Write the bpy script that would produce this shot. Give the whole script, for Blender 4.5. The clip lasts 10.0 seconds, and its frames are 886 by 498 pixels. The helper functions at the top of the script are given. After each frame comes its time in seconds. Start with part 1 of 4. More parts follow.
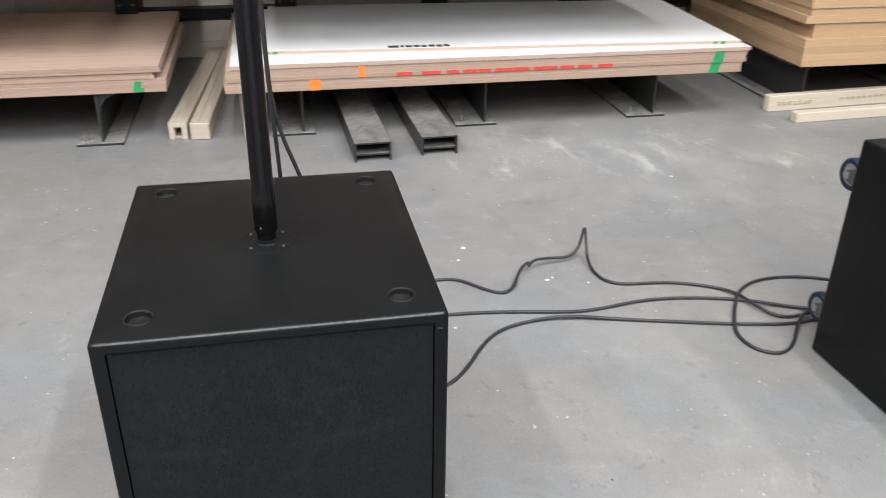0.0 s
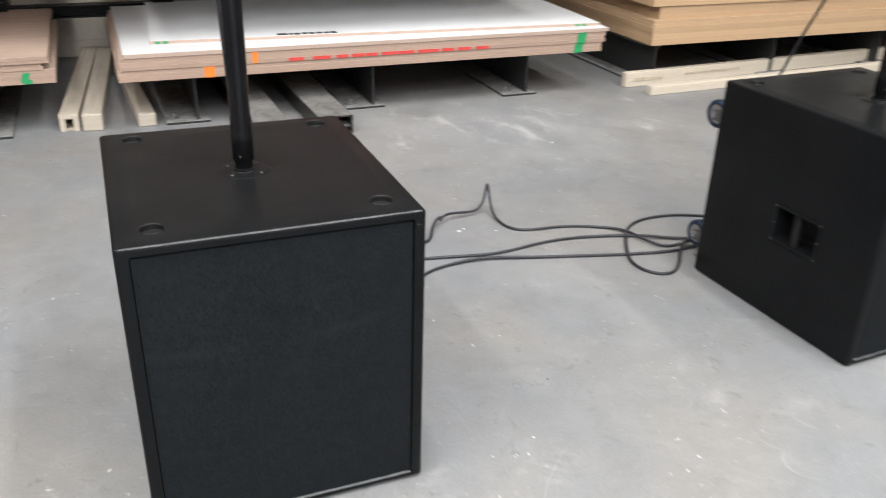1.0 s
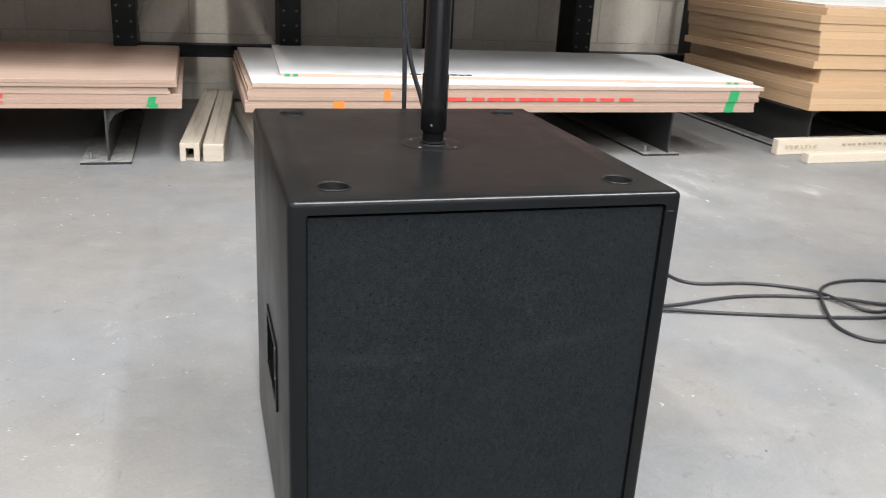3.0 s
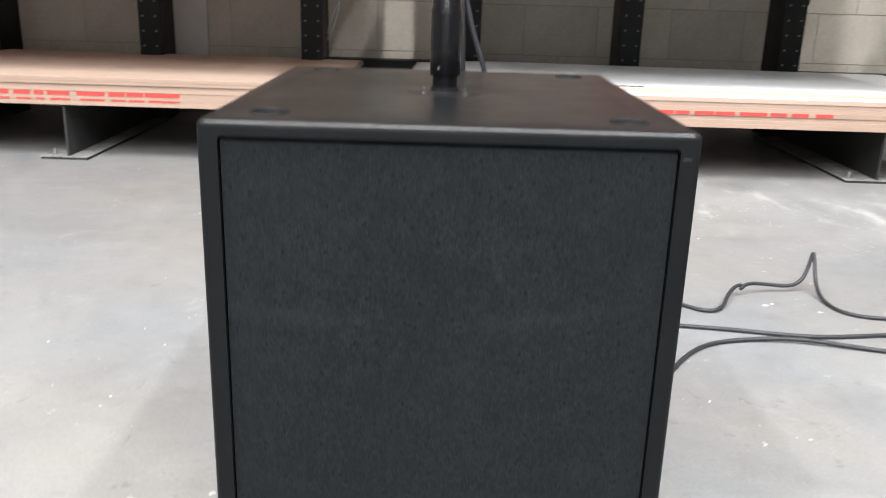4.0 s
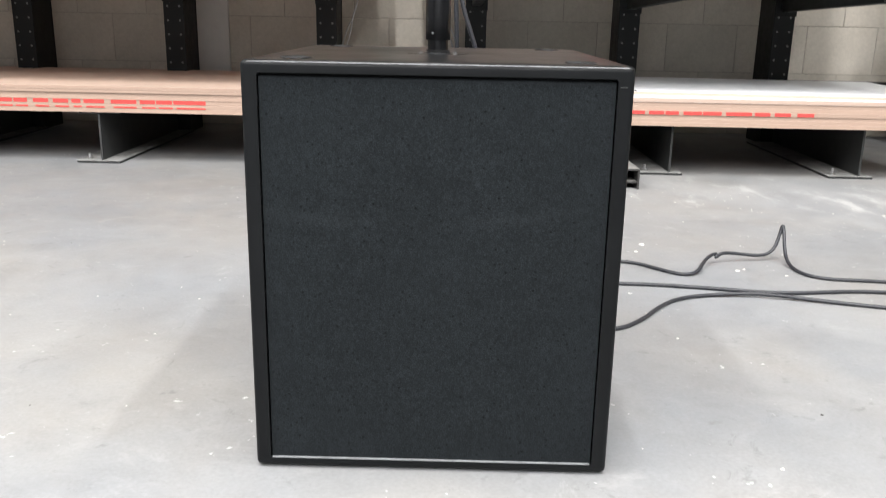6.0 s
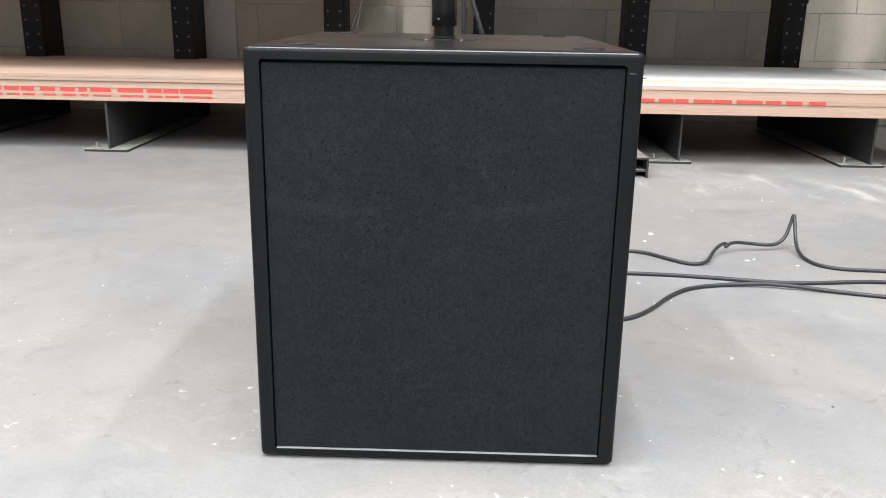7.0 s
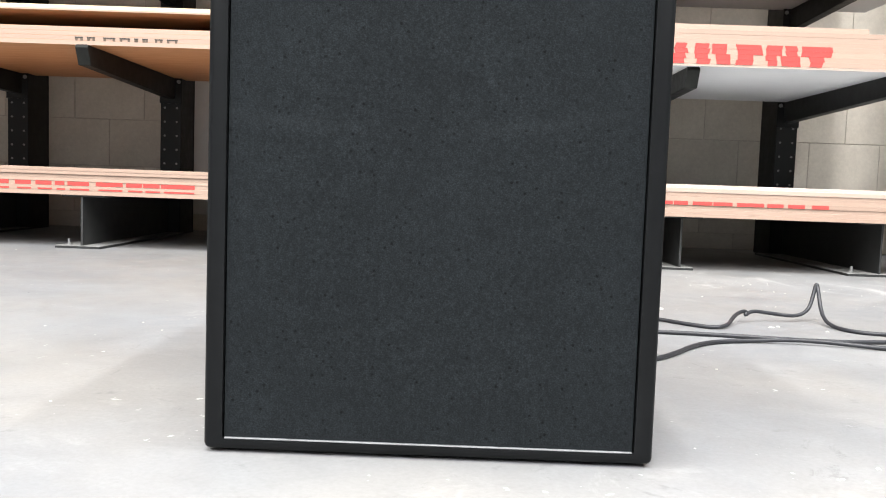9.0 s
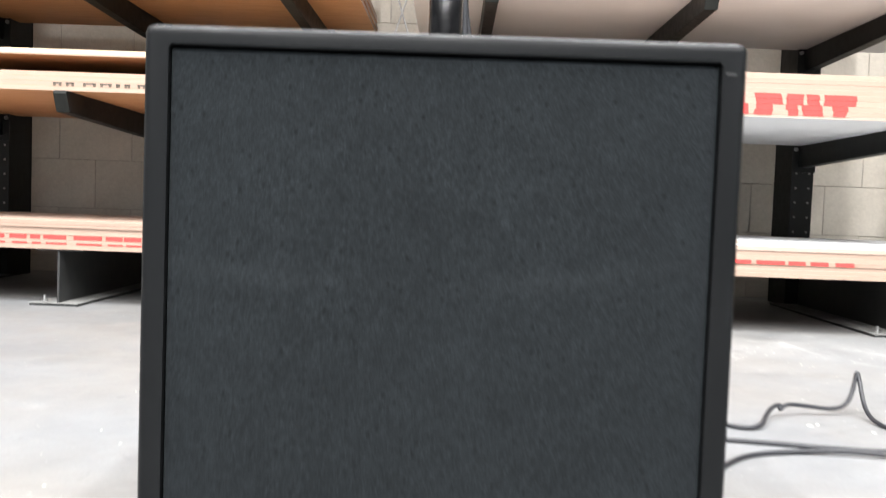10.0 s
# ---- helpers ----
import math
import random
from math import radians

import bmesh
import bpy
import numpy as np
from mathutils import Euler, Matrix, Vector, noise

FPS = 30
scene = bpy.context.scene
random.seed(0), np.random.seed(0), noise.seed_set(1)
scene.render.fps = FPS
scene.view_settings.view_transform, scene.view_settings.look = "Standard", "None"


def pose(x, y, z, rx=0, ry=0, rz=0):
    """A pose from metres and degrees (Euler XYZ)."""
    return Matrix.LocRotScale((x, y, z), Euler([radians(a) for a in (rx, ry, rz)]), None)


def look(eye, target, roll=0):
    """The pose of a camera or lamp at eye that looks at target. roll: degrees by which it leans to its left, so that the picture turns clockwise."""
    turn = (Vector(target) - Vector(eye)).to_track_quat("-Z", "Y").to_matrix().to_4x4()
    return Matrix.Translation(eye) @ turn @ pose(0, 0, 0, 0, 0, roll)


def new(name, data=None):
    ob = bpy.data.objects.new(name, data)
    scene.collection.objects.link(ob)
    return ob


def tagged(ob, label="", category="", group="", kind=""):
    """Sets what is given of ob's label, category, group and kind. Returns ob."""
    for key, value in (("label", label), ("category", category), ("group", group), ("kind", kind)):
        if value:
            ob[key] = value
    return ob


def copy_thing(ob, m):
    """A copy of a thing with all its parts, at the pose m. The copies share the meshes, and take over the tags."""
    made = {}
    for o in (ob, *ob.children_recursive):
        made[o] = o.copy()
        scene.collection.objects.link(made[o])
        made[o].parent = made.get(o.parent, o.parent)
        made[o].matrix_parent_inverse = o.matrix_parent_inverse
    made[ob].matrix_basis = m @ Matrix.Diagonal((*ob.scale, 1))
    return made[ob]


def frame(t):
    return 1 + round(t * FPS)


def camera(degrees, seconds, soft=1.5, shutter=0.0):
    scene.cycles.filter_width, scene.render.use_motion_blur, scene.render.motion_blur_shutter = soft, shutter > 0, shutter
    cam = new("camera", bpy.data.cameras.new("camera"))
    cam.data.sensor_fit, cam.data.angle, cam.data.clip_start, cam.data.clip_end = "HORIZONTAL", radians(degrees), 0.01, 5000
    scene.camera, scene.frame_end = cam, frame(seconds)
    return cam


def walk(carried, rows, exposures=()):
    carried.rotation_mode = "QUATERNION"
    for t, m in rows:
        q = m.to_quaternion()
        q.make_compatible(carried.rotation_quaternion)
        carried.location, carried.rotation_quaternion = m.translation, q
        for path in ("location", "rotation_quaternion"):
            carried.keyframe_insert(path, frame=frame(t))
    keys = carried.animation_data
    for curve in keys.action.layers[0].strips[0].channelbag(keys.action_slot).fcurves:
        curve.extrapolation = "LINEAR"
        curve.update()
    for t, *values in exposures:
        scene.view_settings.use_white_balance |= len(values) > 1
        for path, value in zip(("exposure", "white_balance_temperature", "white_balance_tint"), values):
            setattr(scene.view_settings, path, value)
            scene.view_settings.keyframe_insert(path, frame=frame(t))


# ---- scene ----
cam = camera(55.4, 10.0, 1.0, 0.5)
PATH = [
    (0, (0.027, -1.11, 1.307), (0.391, 0.636, 0.402), 0.8),
    (0.2, (-0.049, -1.135, 1.268), (0.414, 0.599, 0.384), 1.8),
    (0.5, (-0.13, -1.186, 1.231), (0.441, 0.522, 0.361), 2.0),
    (0.7, (-0.17, -1.234, 1.23), (0.432, 0.458, 0.349), 1.4),
    (1, (-0.246, -1.32, 1.223), (0.447, 0.343, 0.355), 1.7),
    (1.2, (-0.302, -1.394, 1.215), (0.494, 0.229, 0.359), 2.4),
    (1.5, (-0.385, -1.468, 1.204), (0.461, 0.138, 0.365), 2.4),
    (1.7, (-0.426, -1.477, 1.18), (0.436, 0.135, 0.368), 2.2),
    (2, (-0.437, -1.404, 1.123), (0.366, 0.251, 0.337), 2.0),
    (2.2, (-0.447, -1.284, 1.066), (0.26, 0.423, 0.301), 1.4),
    (3.3, (-0.27, -0.94, 0.889), (0.183, 0.894, 0.234), 3.4),
    (3.5, (-0.179, -0.915, 0.868), (0.148, 0.946, 0.213), 2.5),
    (3.7, (-0.093, -0.897, 0.835), (0.078, 0.99, 0.194), 1.6),
    (4, (-0.01, -0.890, 0.763), (0.004, 1.018, 0.165), 1.8),
    (4.2, (0.01, -0.893, 0.702), (-0.021, 1.015, 0.106), 2.0),
    (4.5, (0.023, -0.962, 0.645), (-0.036, 0.954, 0.074), 1.9),
    (4.7, (0.024, -1.007, 0.64), (-0.027, 0.918, 0.1), 2.1),
    (5, (0.023, -1.069, 0.663), (-0.024, 0.862, 0.145), 1.7),
    (5.5, (0.03, -1.155, 0.688), (-0.008, 0.781, 0.188), 1.1),
    (6, (0.026, -1.17, 0.68), (0.004, 0.758, 0.15), 1.1),
    (6.2, (0.024, -1.171, 0.68), (0.007, 0.749, 0.12), 1.0),
    (7.3, (0.032, -1.126, 0.67), (-0.015, 0.797, 0.122), 1.0),
    (7.5, (0.033, -1.079, 0.638), (-0.008, 0.855, 0.13), 1.2),
    (7.6, (0.034, -1.066, 0.622), (-0.011, 0.877, 0.15), 1.4),
    (7.7, (0.033, -1.055, 0.596), (-0.014, 0.898, 0.169), 1.4),
    (7.9, (0.033, -1.029, 0.543), (-0.016, 0.947, 0.235), 1.5),
    (8, (0.031, -1.014, 0.513), (-0.015, 0.969, 0.259), 1.4),
    (8.2, (0.032, -0.997, 0.461), (-0.013, 0.99, 0.242), 1.4),
    (8.5, (0.027, -0.978, 0.387), (-0.002, 1.014, 0.206), 1.5),
    (8.7, (0.023, -0.985, 0.352), (0.001, 1.007, 0.184), 1.7),
    (9, (0.021, -0.991, 0.33), (0.0, 1.003, 0.18), 2.0),
    (9.5, (0.018, -0.943, 0.368), (0.002, 1.052, 0.239), 2.3),
    (9.8, (0.019, -0.831, 0.417), (0.006, 1.166, 0.302), 2.2),
    (10, (0.013, -0.76, 0.465), (-0.009, 1.238, 0.365), 2.1),
]
EXPOSURES = [(0.0, -0.06), (1.5, -0.02), (2.2, 0.08), (3.5, 0.34), (4.2, 0.56), (5.5, 0.58), (6.2, 0.46), (7.3, 0.43), (8.0, 0.57), (8.5, 0.70), (9.0, 0.73), (10.0, 0.98)]
walk(cam, [(t, look(eye, target, roll)) for t, eye, target, roll in PATH], EXPOSURES)

LAMP_W = 168.0

# ---- world ----
world = bpy.data.worlds.new("World")
scene.world = world
world.use_nodes = True
world.node_tree.nodes["Background"].inputs[0].default_value = (0.8, 0.85, 0.9, 1)
world.node_tree.nodes["Background"].inputs[1].default_value = 0.05

HALL_X0, HALL_X1, HALL_Y0, WALL_Y, HALL_H = -11.0, 11.0, -11.0, 4.2, 5.6


# ---- materials ----
def material(name, rough=0.6, metal=0.0, spec=0.5):
    m = bpy.data.materials.new(name)
    m.use_nodes = True
    b = m.node_tree.nodes["Principled BSDF"]
    b.inputs["Roughness"].default_value = rough
    b.inputs["Metallic"].default_value = metal
    b.inputs["Specular IOR Level"].default_value = spec
    return m, m.node_tree.nodes, m.node_tree.links, b


def coords(nodes, links, scale=(1, 1, 1), kind="Object"):
    tc = nodes.new("ShaderNodeTexCoord")
    mp = nodes.new("ShaderNodeMapping")
    mp.inputs["Scale"].default_value = scale
    links.new(tc.outputs[kind], mp.inputs["Vector"])
    return mp.outputs[0]


def noise_tex(nodes, links, vec, scale, detail=6.0, rough=0.6, distort=0.0):
    n = nodes.new("ShaderNodeTexNoise")
    n.inputs["Scale"].default_value = scale
    n.inputs["Detail"].default_value = detail
    n.inputs["Roughness"].default_value = rough
    n.inputs["Distortion"].default_value = distort
    links.new(vec, n.inputs["Vector"])
    return n.outputs["Fac"]


def ramp(nodes, links, fac, stops):
    r = nodes.new("ShaderNodeValToRGB")
    els = r.color_ramp.elements
    while len(els) < len(stops):
        els.new(0.5)
    for e, (p, c) in zip(els, stops):
        e.position = p
        e.color = (*c, 1) if len(c) == 3 else c
    links.new(fac, r.inputs[0])
    return r.outputs[0]


def grey(v):
    return (v, v, v)


def mix(nodes, links, fac, a, b, mode="MIX"):
    n = nodes.new("ShaderNodeMix")
    n.data_type = "RGBA"
    n.blend_type = mode
    for value, slot in ((fac, 0), (a, 6), (b, 7)):
        if isinstance(value, (int, float)):
            n.inputs[slot].default_value = value
        elif isinstance(value, tuple):
            n.inputs[slot].default_value = (*value, 1)
        else:
            links.new(value, n.inputs[slot])
    return n.outputs[2]


def math_node(nodes, links, op, a, b=0.0, clamp=False):
    n = nodes.new("ShaderNodeMath")
    n.operation = op
    n.use_clamp = clamp
    for value, slot in ((a, 0), (b, 1)):
        if isinstance(value, (int, float)):
            n.inputs[slot].default_value = value
        else:
            links.new(value, n.inputs[slot])
    return n.outputs[0]


def bump(nodes, links, bsdf, height, strength, distance=0.002):
    n = nodes.new("ShaderNodeBump")
    n.inputs["Strength"].default_value = strength
    n.inputs["Distance"].default_value = distance
    links.new(height, n.inputs["Height"])
    links.new(n.outputs[0], bsdf.inputs["Normal"])


def tint_random(nodes, links, col, lo, hi):
    """Brightness that differs from object to object."""
    oi = nodes.new("ShaderNodeObjectInfo")
    v = ramp(nodes, links, oi.outputs["Random"], [(0, grey(lo)), (1, grey(hi))])
    return mix(nodes, links, 1.0, col, v, "MULTIPLY")


def plain_material(name, col, rough, metal=0.0, vary=0.25, scale=30.0, bumps=0.15, spec=0.5, spread=0.0):
    m, n, l, b = material(name, rough, metal, spec)
    v = coords(n, l)
    f = noise_tex(n, l, v, scale)
    g = noise_tex(n, l, v, scale / 8)
    h = mix(n, l, 0.5, f, g)
    dark = tuple(c * (1 - vary) for c in col)
    lite = tuple(min(1, c * (1 + vary)) for c in col)
    c = ramp(n, l, h, [(0.3, dark), (0.7, lite)])
    if spread:
        c = tint_random(n, l, c, 1 - spread, 1 + spread)
    l.new(c, b.inputs["Base Color"])
    r = ramp(n, l, f, [(0.3, grey(rough * 0.85)), (0.7, grey(min(1, rough * 1.15)))])
    l.new(r, b.inputs["Roughness"])
    if bumps:
        bump(n, l, b, f, bumps)
    return m


def concrete_material():
    m, n, l, b = material("floor_concrete", 0.6)
    v = coords(n, l)
    cloud = noise_tex(n, l, v, 0.9, 8, 0.62, 0.4)
    patch = noise_tex(n, l, v, 3.2, 6, 0.6, 0.8)
    grain = noise_tex(n, l, v, 130, 4, 0.7)
    c = ramp(n, l, cloud, [(0.30, (0.178, 0.181, 0.184)), (0.5, (0.196, 0.198, 0.199)), (0.72, (0.214, 0.215, 0.212))])
    p = ramp(n, l, patch, [(0.28, grey(0.92)), (0.42, grey(0.99)), (0.75, grey(1.03))])
    c = mix(n, l, 1.0, c, p, "MULTIPLY")
    g = ramp(n, l, grain, [(0.25, grey(0.90)), (0.75, grey(1.10))])
    c = mix(n, l, 1.0, c, g, "MULTIPLY")
    fine = noise_tex(n, l, v, 10.5, 9, 0.68, 0.5)
    c = mix(n, l, 1.0, c, ramp(n, l, fine, [(0.36, grey(0.93)), (0.46, grey(0.99)), (0.55, grey(1.01)), (0.64, grey(1.07))]), "MULTIPLY")
    spot = noise_tex(n, l, v, 11.0, 10, 0.78, 0.9)
    c = mix(n, l, ramp(n, l, spot, [(0.59, grey(0)), (0.66, grey(0.42))]), c, (0.090, 0.092, 0.094))
    smear = noise_tex(n, l, coords(n, l, (0.8, 1.25, 1)), 6.5, 11, 0.76, 0.7)
    c = mix(n, l, ramp(n, l, smear, [(0.57, grey(0)), (0.65, grey(0.20)), (0.72, grey(0.45))]), c, (0.34, 0.34, 0.335))
    # warmer and cooler fields, and crisp crumbs of white
    hue = noise_tex(n, l, v, 1.6, 4, 0.55)
    c = mix(n, l, 1.0, c, ramp(n, l, hue, [(0.36, (0.975, 1.0, 1.03)), (0.64, (1.035, 1.0, 0.955))]), "MULTIPLY")
    crumb = noise_tex(n, l, v, 42, 3, 0.6)
    field = noise_tex(n, l, v, 3.4, 4, 0.6)
    cm = math_node(n, l, "MULTIPLY", ramp(n, l, crumb, [(0.665, grey(0)), (0.70, grey(0.8))]), ramp(n, l, field, [(0.5, grey(0)), (0.6, grey(1))]))
    c = mix(n, l, cm, c, (0.52, 0.52, 0.50))
    # worn dark rubs drawn out along the lane
    rub = noise_tex(n, l, coords(n, l, (0.6, 2.4, 1)), 2.3, 7, 0.7, 1.2)
    rubm = ramp(n, l, rub, [(0.62, grey(0)), (0.76, grey(0.25))])
    c = mix(n, l, rubm, c, (0.125, 0.125, 0.125))
    # small dark specks
    sp = noise_tex(n, l, v, 17, 3, 0.5)
    spm = ramp(n, l, sp, [(0.70, grey(0)), (0.76, grey(0.55))])
    c = mix(n, l, spm, c, (0.12, 0.12, 0.12))
    # pale plaster dust, thick before the rack, thin elsewhere
    dust = noise_tex(n, l, coords(n, l, (1.0, 0.42, 1)), 7.5, 9, 0.72, 0.35)
    pos = coords(n, l)
    dist = n.new("ShaderNodeVectorMath")
    dist.operation = "DISTANCE"
    mp2 = coords(n, l, (0.55, 1.0, 1))
    l.new(mp2, dist.inputs[0])
    dist.inputs[1].default_value = (0.80, 2.25, 0)
    near = ramp(n, l, math_node(n, l, "MULTIPLY", dist.outputs["Value"], 0.9), [(0.05, grey(0.14)), (0.75, grey(0.0))])
    dd = math_node(n, l, "ADD", dust, near)
    dm = ramp(n, l, dd, [(0.635, grey(0)), (0.70, grey(0.14)), (0.77, grey(0.45))])
    # broad, patchy paling of the floor towards the rack
    rack_pale = math_node(n, l, "MULTIPLY", near, ramp(n, l, patch, [(0.30, grey(0.9)), (0.65, grey(2.6))]), True)
    c = mix(n, l, rack_pale, c, (0.46, 0.46, 0.45))
    c = mix(n, l, dm, c, (0.52, 0.52, 0.505))
    # fine pale scratches
    w = n.new("ShaderNodeTexVoronoi")
    w.feature = "DISTANCE_TO_EDGE"
    w.inputs["Scale"].default_value = 1.6
    warp = n.new("ShaderNodeVectorMath")
    warp.operation = "ADD"
    wn = n.new("ShaderNodeTexNoise")
    wn.inputs["Scale"].default_value = 1.3
    l.new(pos, wn.inputs["Vector"])
    l.new(pos, warp.inputs[0])
    l.new(wn.outputs["Color"], warp.inputs[1])
    l.new(warp.outputs[0], w.inputs["Vector"])
    sc = ramp(n, l, w.outputs["Distance"], [(0.0, grey(1)), (0.006, grey(0))])
    brk = ramp(n, l, noise_tex(n, l, v, 2.7, 3), [(0.60, grey(0)), (0.66, grey(0.10))])
    c = mix(n, l, math_node(n, l, "MULTIPLY", sc, brk), c, (0.62, 0.62, 0.6))
    l.new(c, b.inputs["Base Color"])
    l.new(ramp(n, l, patch, [(0.3, grey(0.42)), (0.7, grey(0.62))]), b.inputs["Roughness"])
    bump(n, l, b, grain, 0.12, 0.001)
    return m


def plywood_material(name, face, edge_light, edge_dark, ply=0.0046, along="x", figure=1.0):
    """Veneered face with long grain; sides show glued plies."""
    m, n, l, b = material(name, 0.55)
    v = coords(n, l, (1.2, 14, 14) if along == "x" else (14, 1.2, 14))
    g1 = noise_tex(n, l, v, 4.0, 8, 0.65, 0.6)
    big = noise_tex(n, l, coords(n, l), 1.1, 3)
    dark = tuple(c * (1 - 0.14 * figure) for c in face)
    fc = ramp(n, l, g1, [(0.3, dark), (0.55, face), (0.75, tuple(min(1, c * (1 + 0.07 * figure)) for c in face))])
    fc = mix(n, l, 1.0, fc, ramp(n, l, big, [(0.3, grey(0.94)), (0.7, grey(1.04))]), "MULTIPLY")
    sep = n.new("ShaderNodeSeparateXYZ")
    l.new(coords(n, l), sep.inputs[0])
    wob = noise_tex(n, l, coords(n, l, (1, 1, 4)), 9, 3)
    z = math_node(n, l, "ADD", sep.outputs[2], math_node(n, l, "MULTIPLY", wob, 0.0010))
    saw = math_node(n, l, "FRACT", math_node(n, l, "DIVIDE", z, ply))
    ec = ramp(n, l, saw, [(0.0, edge_dark), (0.22, edge_light), (0.6, tuple(c * 0.97 for c in edge_light)), (0.98, edge_dark)])
    fleck = noise_tex(n, l, coords(n, l, (3, 3, 60)), 12, 6, 0.7)
    ec = mix(n, l, 1.0, ec, ramp(n, l, fleck, [(0.3, grey(0.84)), (0.7, grey(1.06))]), "MULTIPLY")
    knot = noise_tex(n, l, coords(n, l, (1, 1, 18)), 5, 4)
    ec = mix(n, l, ramp(n, l, knot, [(0.70, grey(0)), (0.77, grey(0.5))]), ec, tuple(c * 0.5 for c in edge_dark))
    geo = n.new("ShaderNodeNewGeometry")
    sn = n.new("ShaderNodeSeparateXYZ")
    l.new(geo.outputs["Normal"], sn.inputs[0])
    up = math_node(n, l, "GREATER_THAN", math_node(n, l, "ABSOLUTE", sn.outputs[2]), 0.6)
    c = mix(n, l, up, ec, fc)
    c = tint_random(n, l, c, 0.90, 1.07)
    l.new(c, b.inputs["Base Color"])
    l.new(ramp(n, l, g1, [(0.3, grey(0.62)), (0.7, grey(0.45))]), b.inputs["Roughness"])
    bump(n, l, b, fleck, 0.12, 0.001)
    return m


def grille_material():
    m, n, l, b = material("grille_cloth", 0.95, 0, 0.10)
    v = coords(n, l)
    weave = noise_tex(n, l, coords(n, l, (1, 1, 1.25)), 430, 3, 0.75)
    clump = noise_tex(n, l, coords(n, l, (1.3, 1, 1)), 150, 3, 0.65)
    mott = noise_tex(n, l, v, 26, 5, 0.7)
    soft = noise_tex(n, l, v, 3.5, 3, 0.5, 0.8)
    c = ramp(n, l, weave, [(0.34, (0.0068, 0.0082, 0.0092)), (0.50, (0.0101, 0.0120, 0.0134)), (0.66, (0.0160, 0.0185, 0.0203))])
    c = mix(n, l, 1.0, c, ramp(n, l, clump, [(0.32, grey(0.82)), (0.5, grey(1.0)), (0.68, grey(1.20))]), "MULTIPLY")
    c = mix(n, l, 1.0, c, ramp(n, l, mott, [(0.3, grey(0.86)), (0.7, grey(1.13))]), "MULTIPLY")
    c = mix(n, l, 1.0, c, ramp(n, l, soft, [(0.3, grey(0.92)), (0.7, grey(1.07))]), "MULTIPLY")
    pit = n.new("ShaderNodeTexVoronoi")
    pit.inputs["Scale"].default_value = 95
    l.new(v, pit.inputs["Vector"])
    pm = ramp(n, l, pit.outputs["Distance"], [(0.10, grey(0.42)), (0.24, grey(1.0))])
    c = mix(n, l, ramp(n, l, mott, [(0.46, grey(0)), (0.52, grey(1))]), c, mix(n, l, 1.0, c, pm, "MULTIPLY"))
    # faint pale curve drawn out across the cloth
    sep = n.new("ShaderNodeSeparateXYZ")
    l.new(v, sep.inputs[0])
    xs = math_node(n, l, "ADD", sep.outputs[0], 0.05)
    wav = math_node(n, l, "MULTIPLY", math_node(n, l, "MULTIPLY", xs, xs), 0.37)
    off = math_node(n, l, "ABSOLUTE", math_node(n, l, "SUBTRACT", math_node(n, l, "SUBTRACT", sep.outputs[2], wav), 0.392))
    line = ramp(n, l, math_node(n, l, "MULTIPLY", off, 55), [(0.0, grey(0.036)), (0.8, grey(0))])
    line = math_node(n, l, "MULTIPLY", line, ramp(n, l, soft, [(0.38, grey(0.2)), (0.55, grey(1))]))
    c = mix(n, l, line, c, (0.075, 0.082, 0.088))
    l.new(c, b.inputs["Base Color"])
    bump(n, l, b, mix(n, l, 0.5, weave, clump), 0.30, 0.0008)
    return m


def dusty_material(name, side, top, rough=0.6):
    """Painted steel with dust lying on the faces that look up."""
    m, n, l, b = material(name, rough, 0, 0.35)
    f = noise_tex(n, l, coords(n, l), 14, 7, 0.7, 0.5)
    geo = n.new("ShaderNodeNewGeometry")
    sn = n.new("ShaderNodeSeparateXYZ")
    l.new(geo.outputs["Normal"], sn.inputs[0])
    up = math_node(n, l, "GREATER_THAN", sn.outputs[2], 0.7)
    dust = math_node(n, l, "MULTIPLY", up, ramp(n, l, f, [(0.30, grey(0.35)), (0.65, grey(1.0))]))
    base = ramp(n, l, f, [(0.3, tuple(c * 0.65 for c in side)), (0.7, tuple(c * 1.4 for c in side))])
    l.new(mix(n, l, dust, base, top), b.inputs["Base Color"])
    l.new(mix(n, l, up, grey(rough * 0.8), grey(0.9)), b.inputs["Roughness"])
    bump(n, l, b, f, 0.15)
    return m


def block_material():
    m, n, l, b = material("wall_block", 0.85, 0, 0.3)
    v = coords(n, l)
    f = noise_tex(n, l, v, 55, 6, 0.7)
    g = noise_tex(n, l, v, 4.5, 5, 0.6)
    c = ramp(n, l, g, [(0.3, (0.49, 0.450, 0.385)), (0.7, (0.575, 0.532, 0.46))])
    c = mix(n, l, 1.0, c, ramp(n, l, f, [(0.3, grey(0.90)), (0.7, grey(1.07))]), "MULTIPLY")
    c = tint_random(n, l, c, 0.93, 1.06)
    l.new(c, b.inputs["Base Color"])
    bump(n, l, b, f, 0.25, 0.002)
    return m


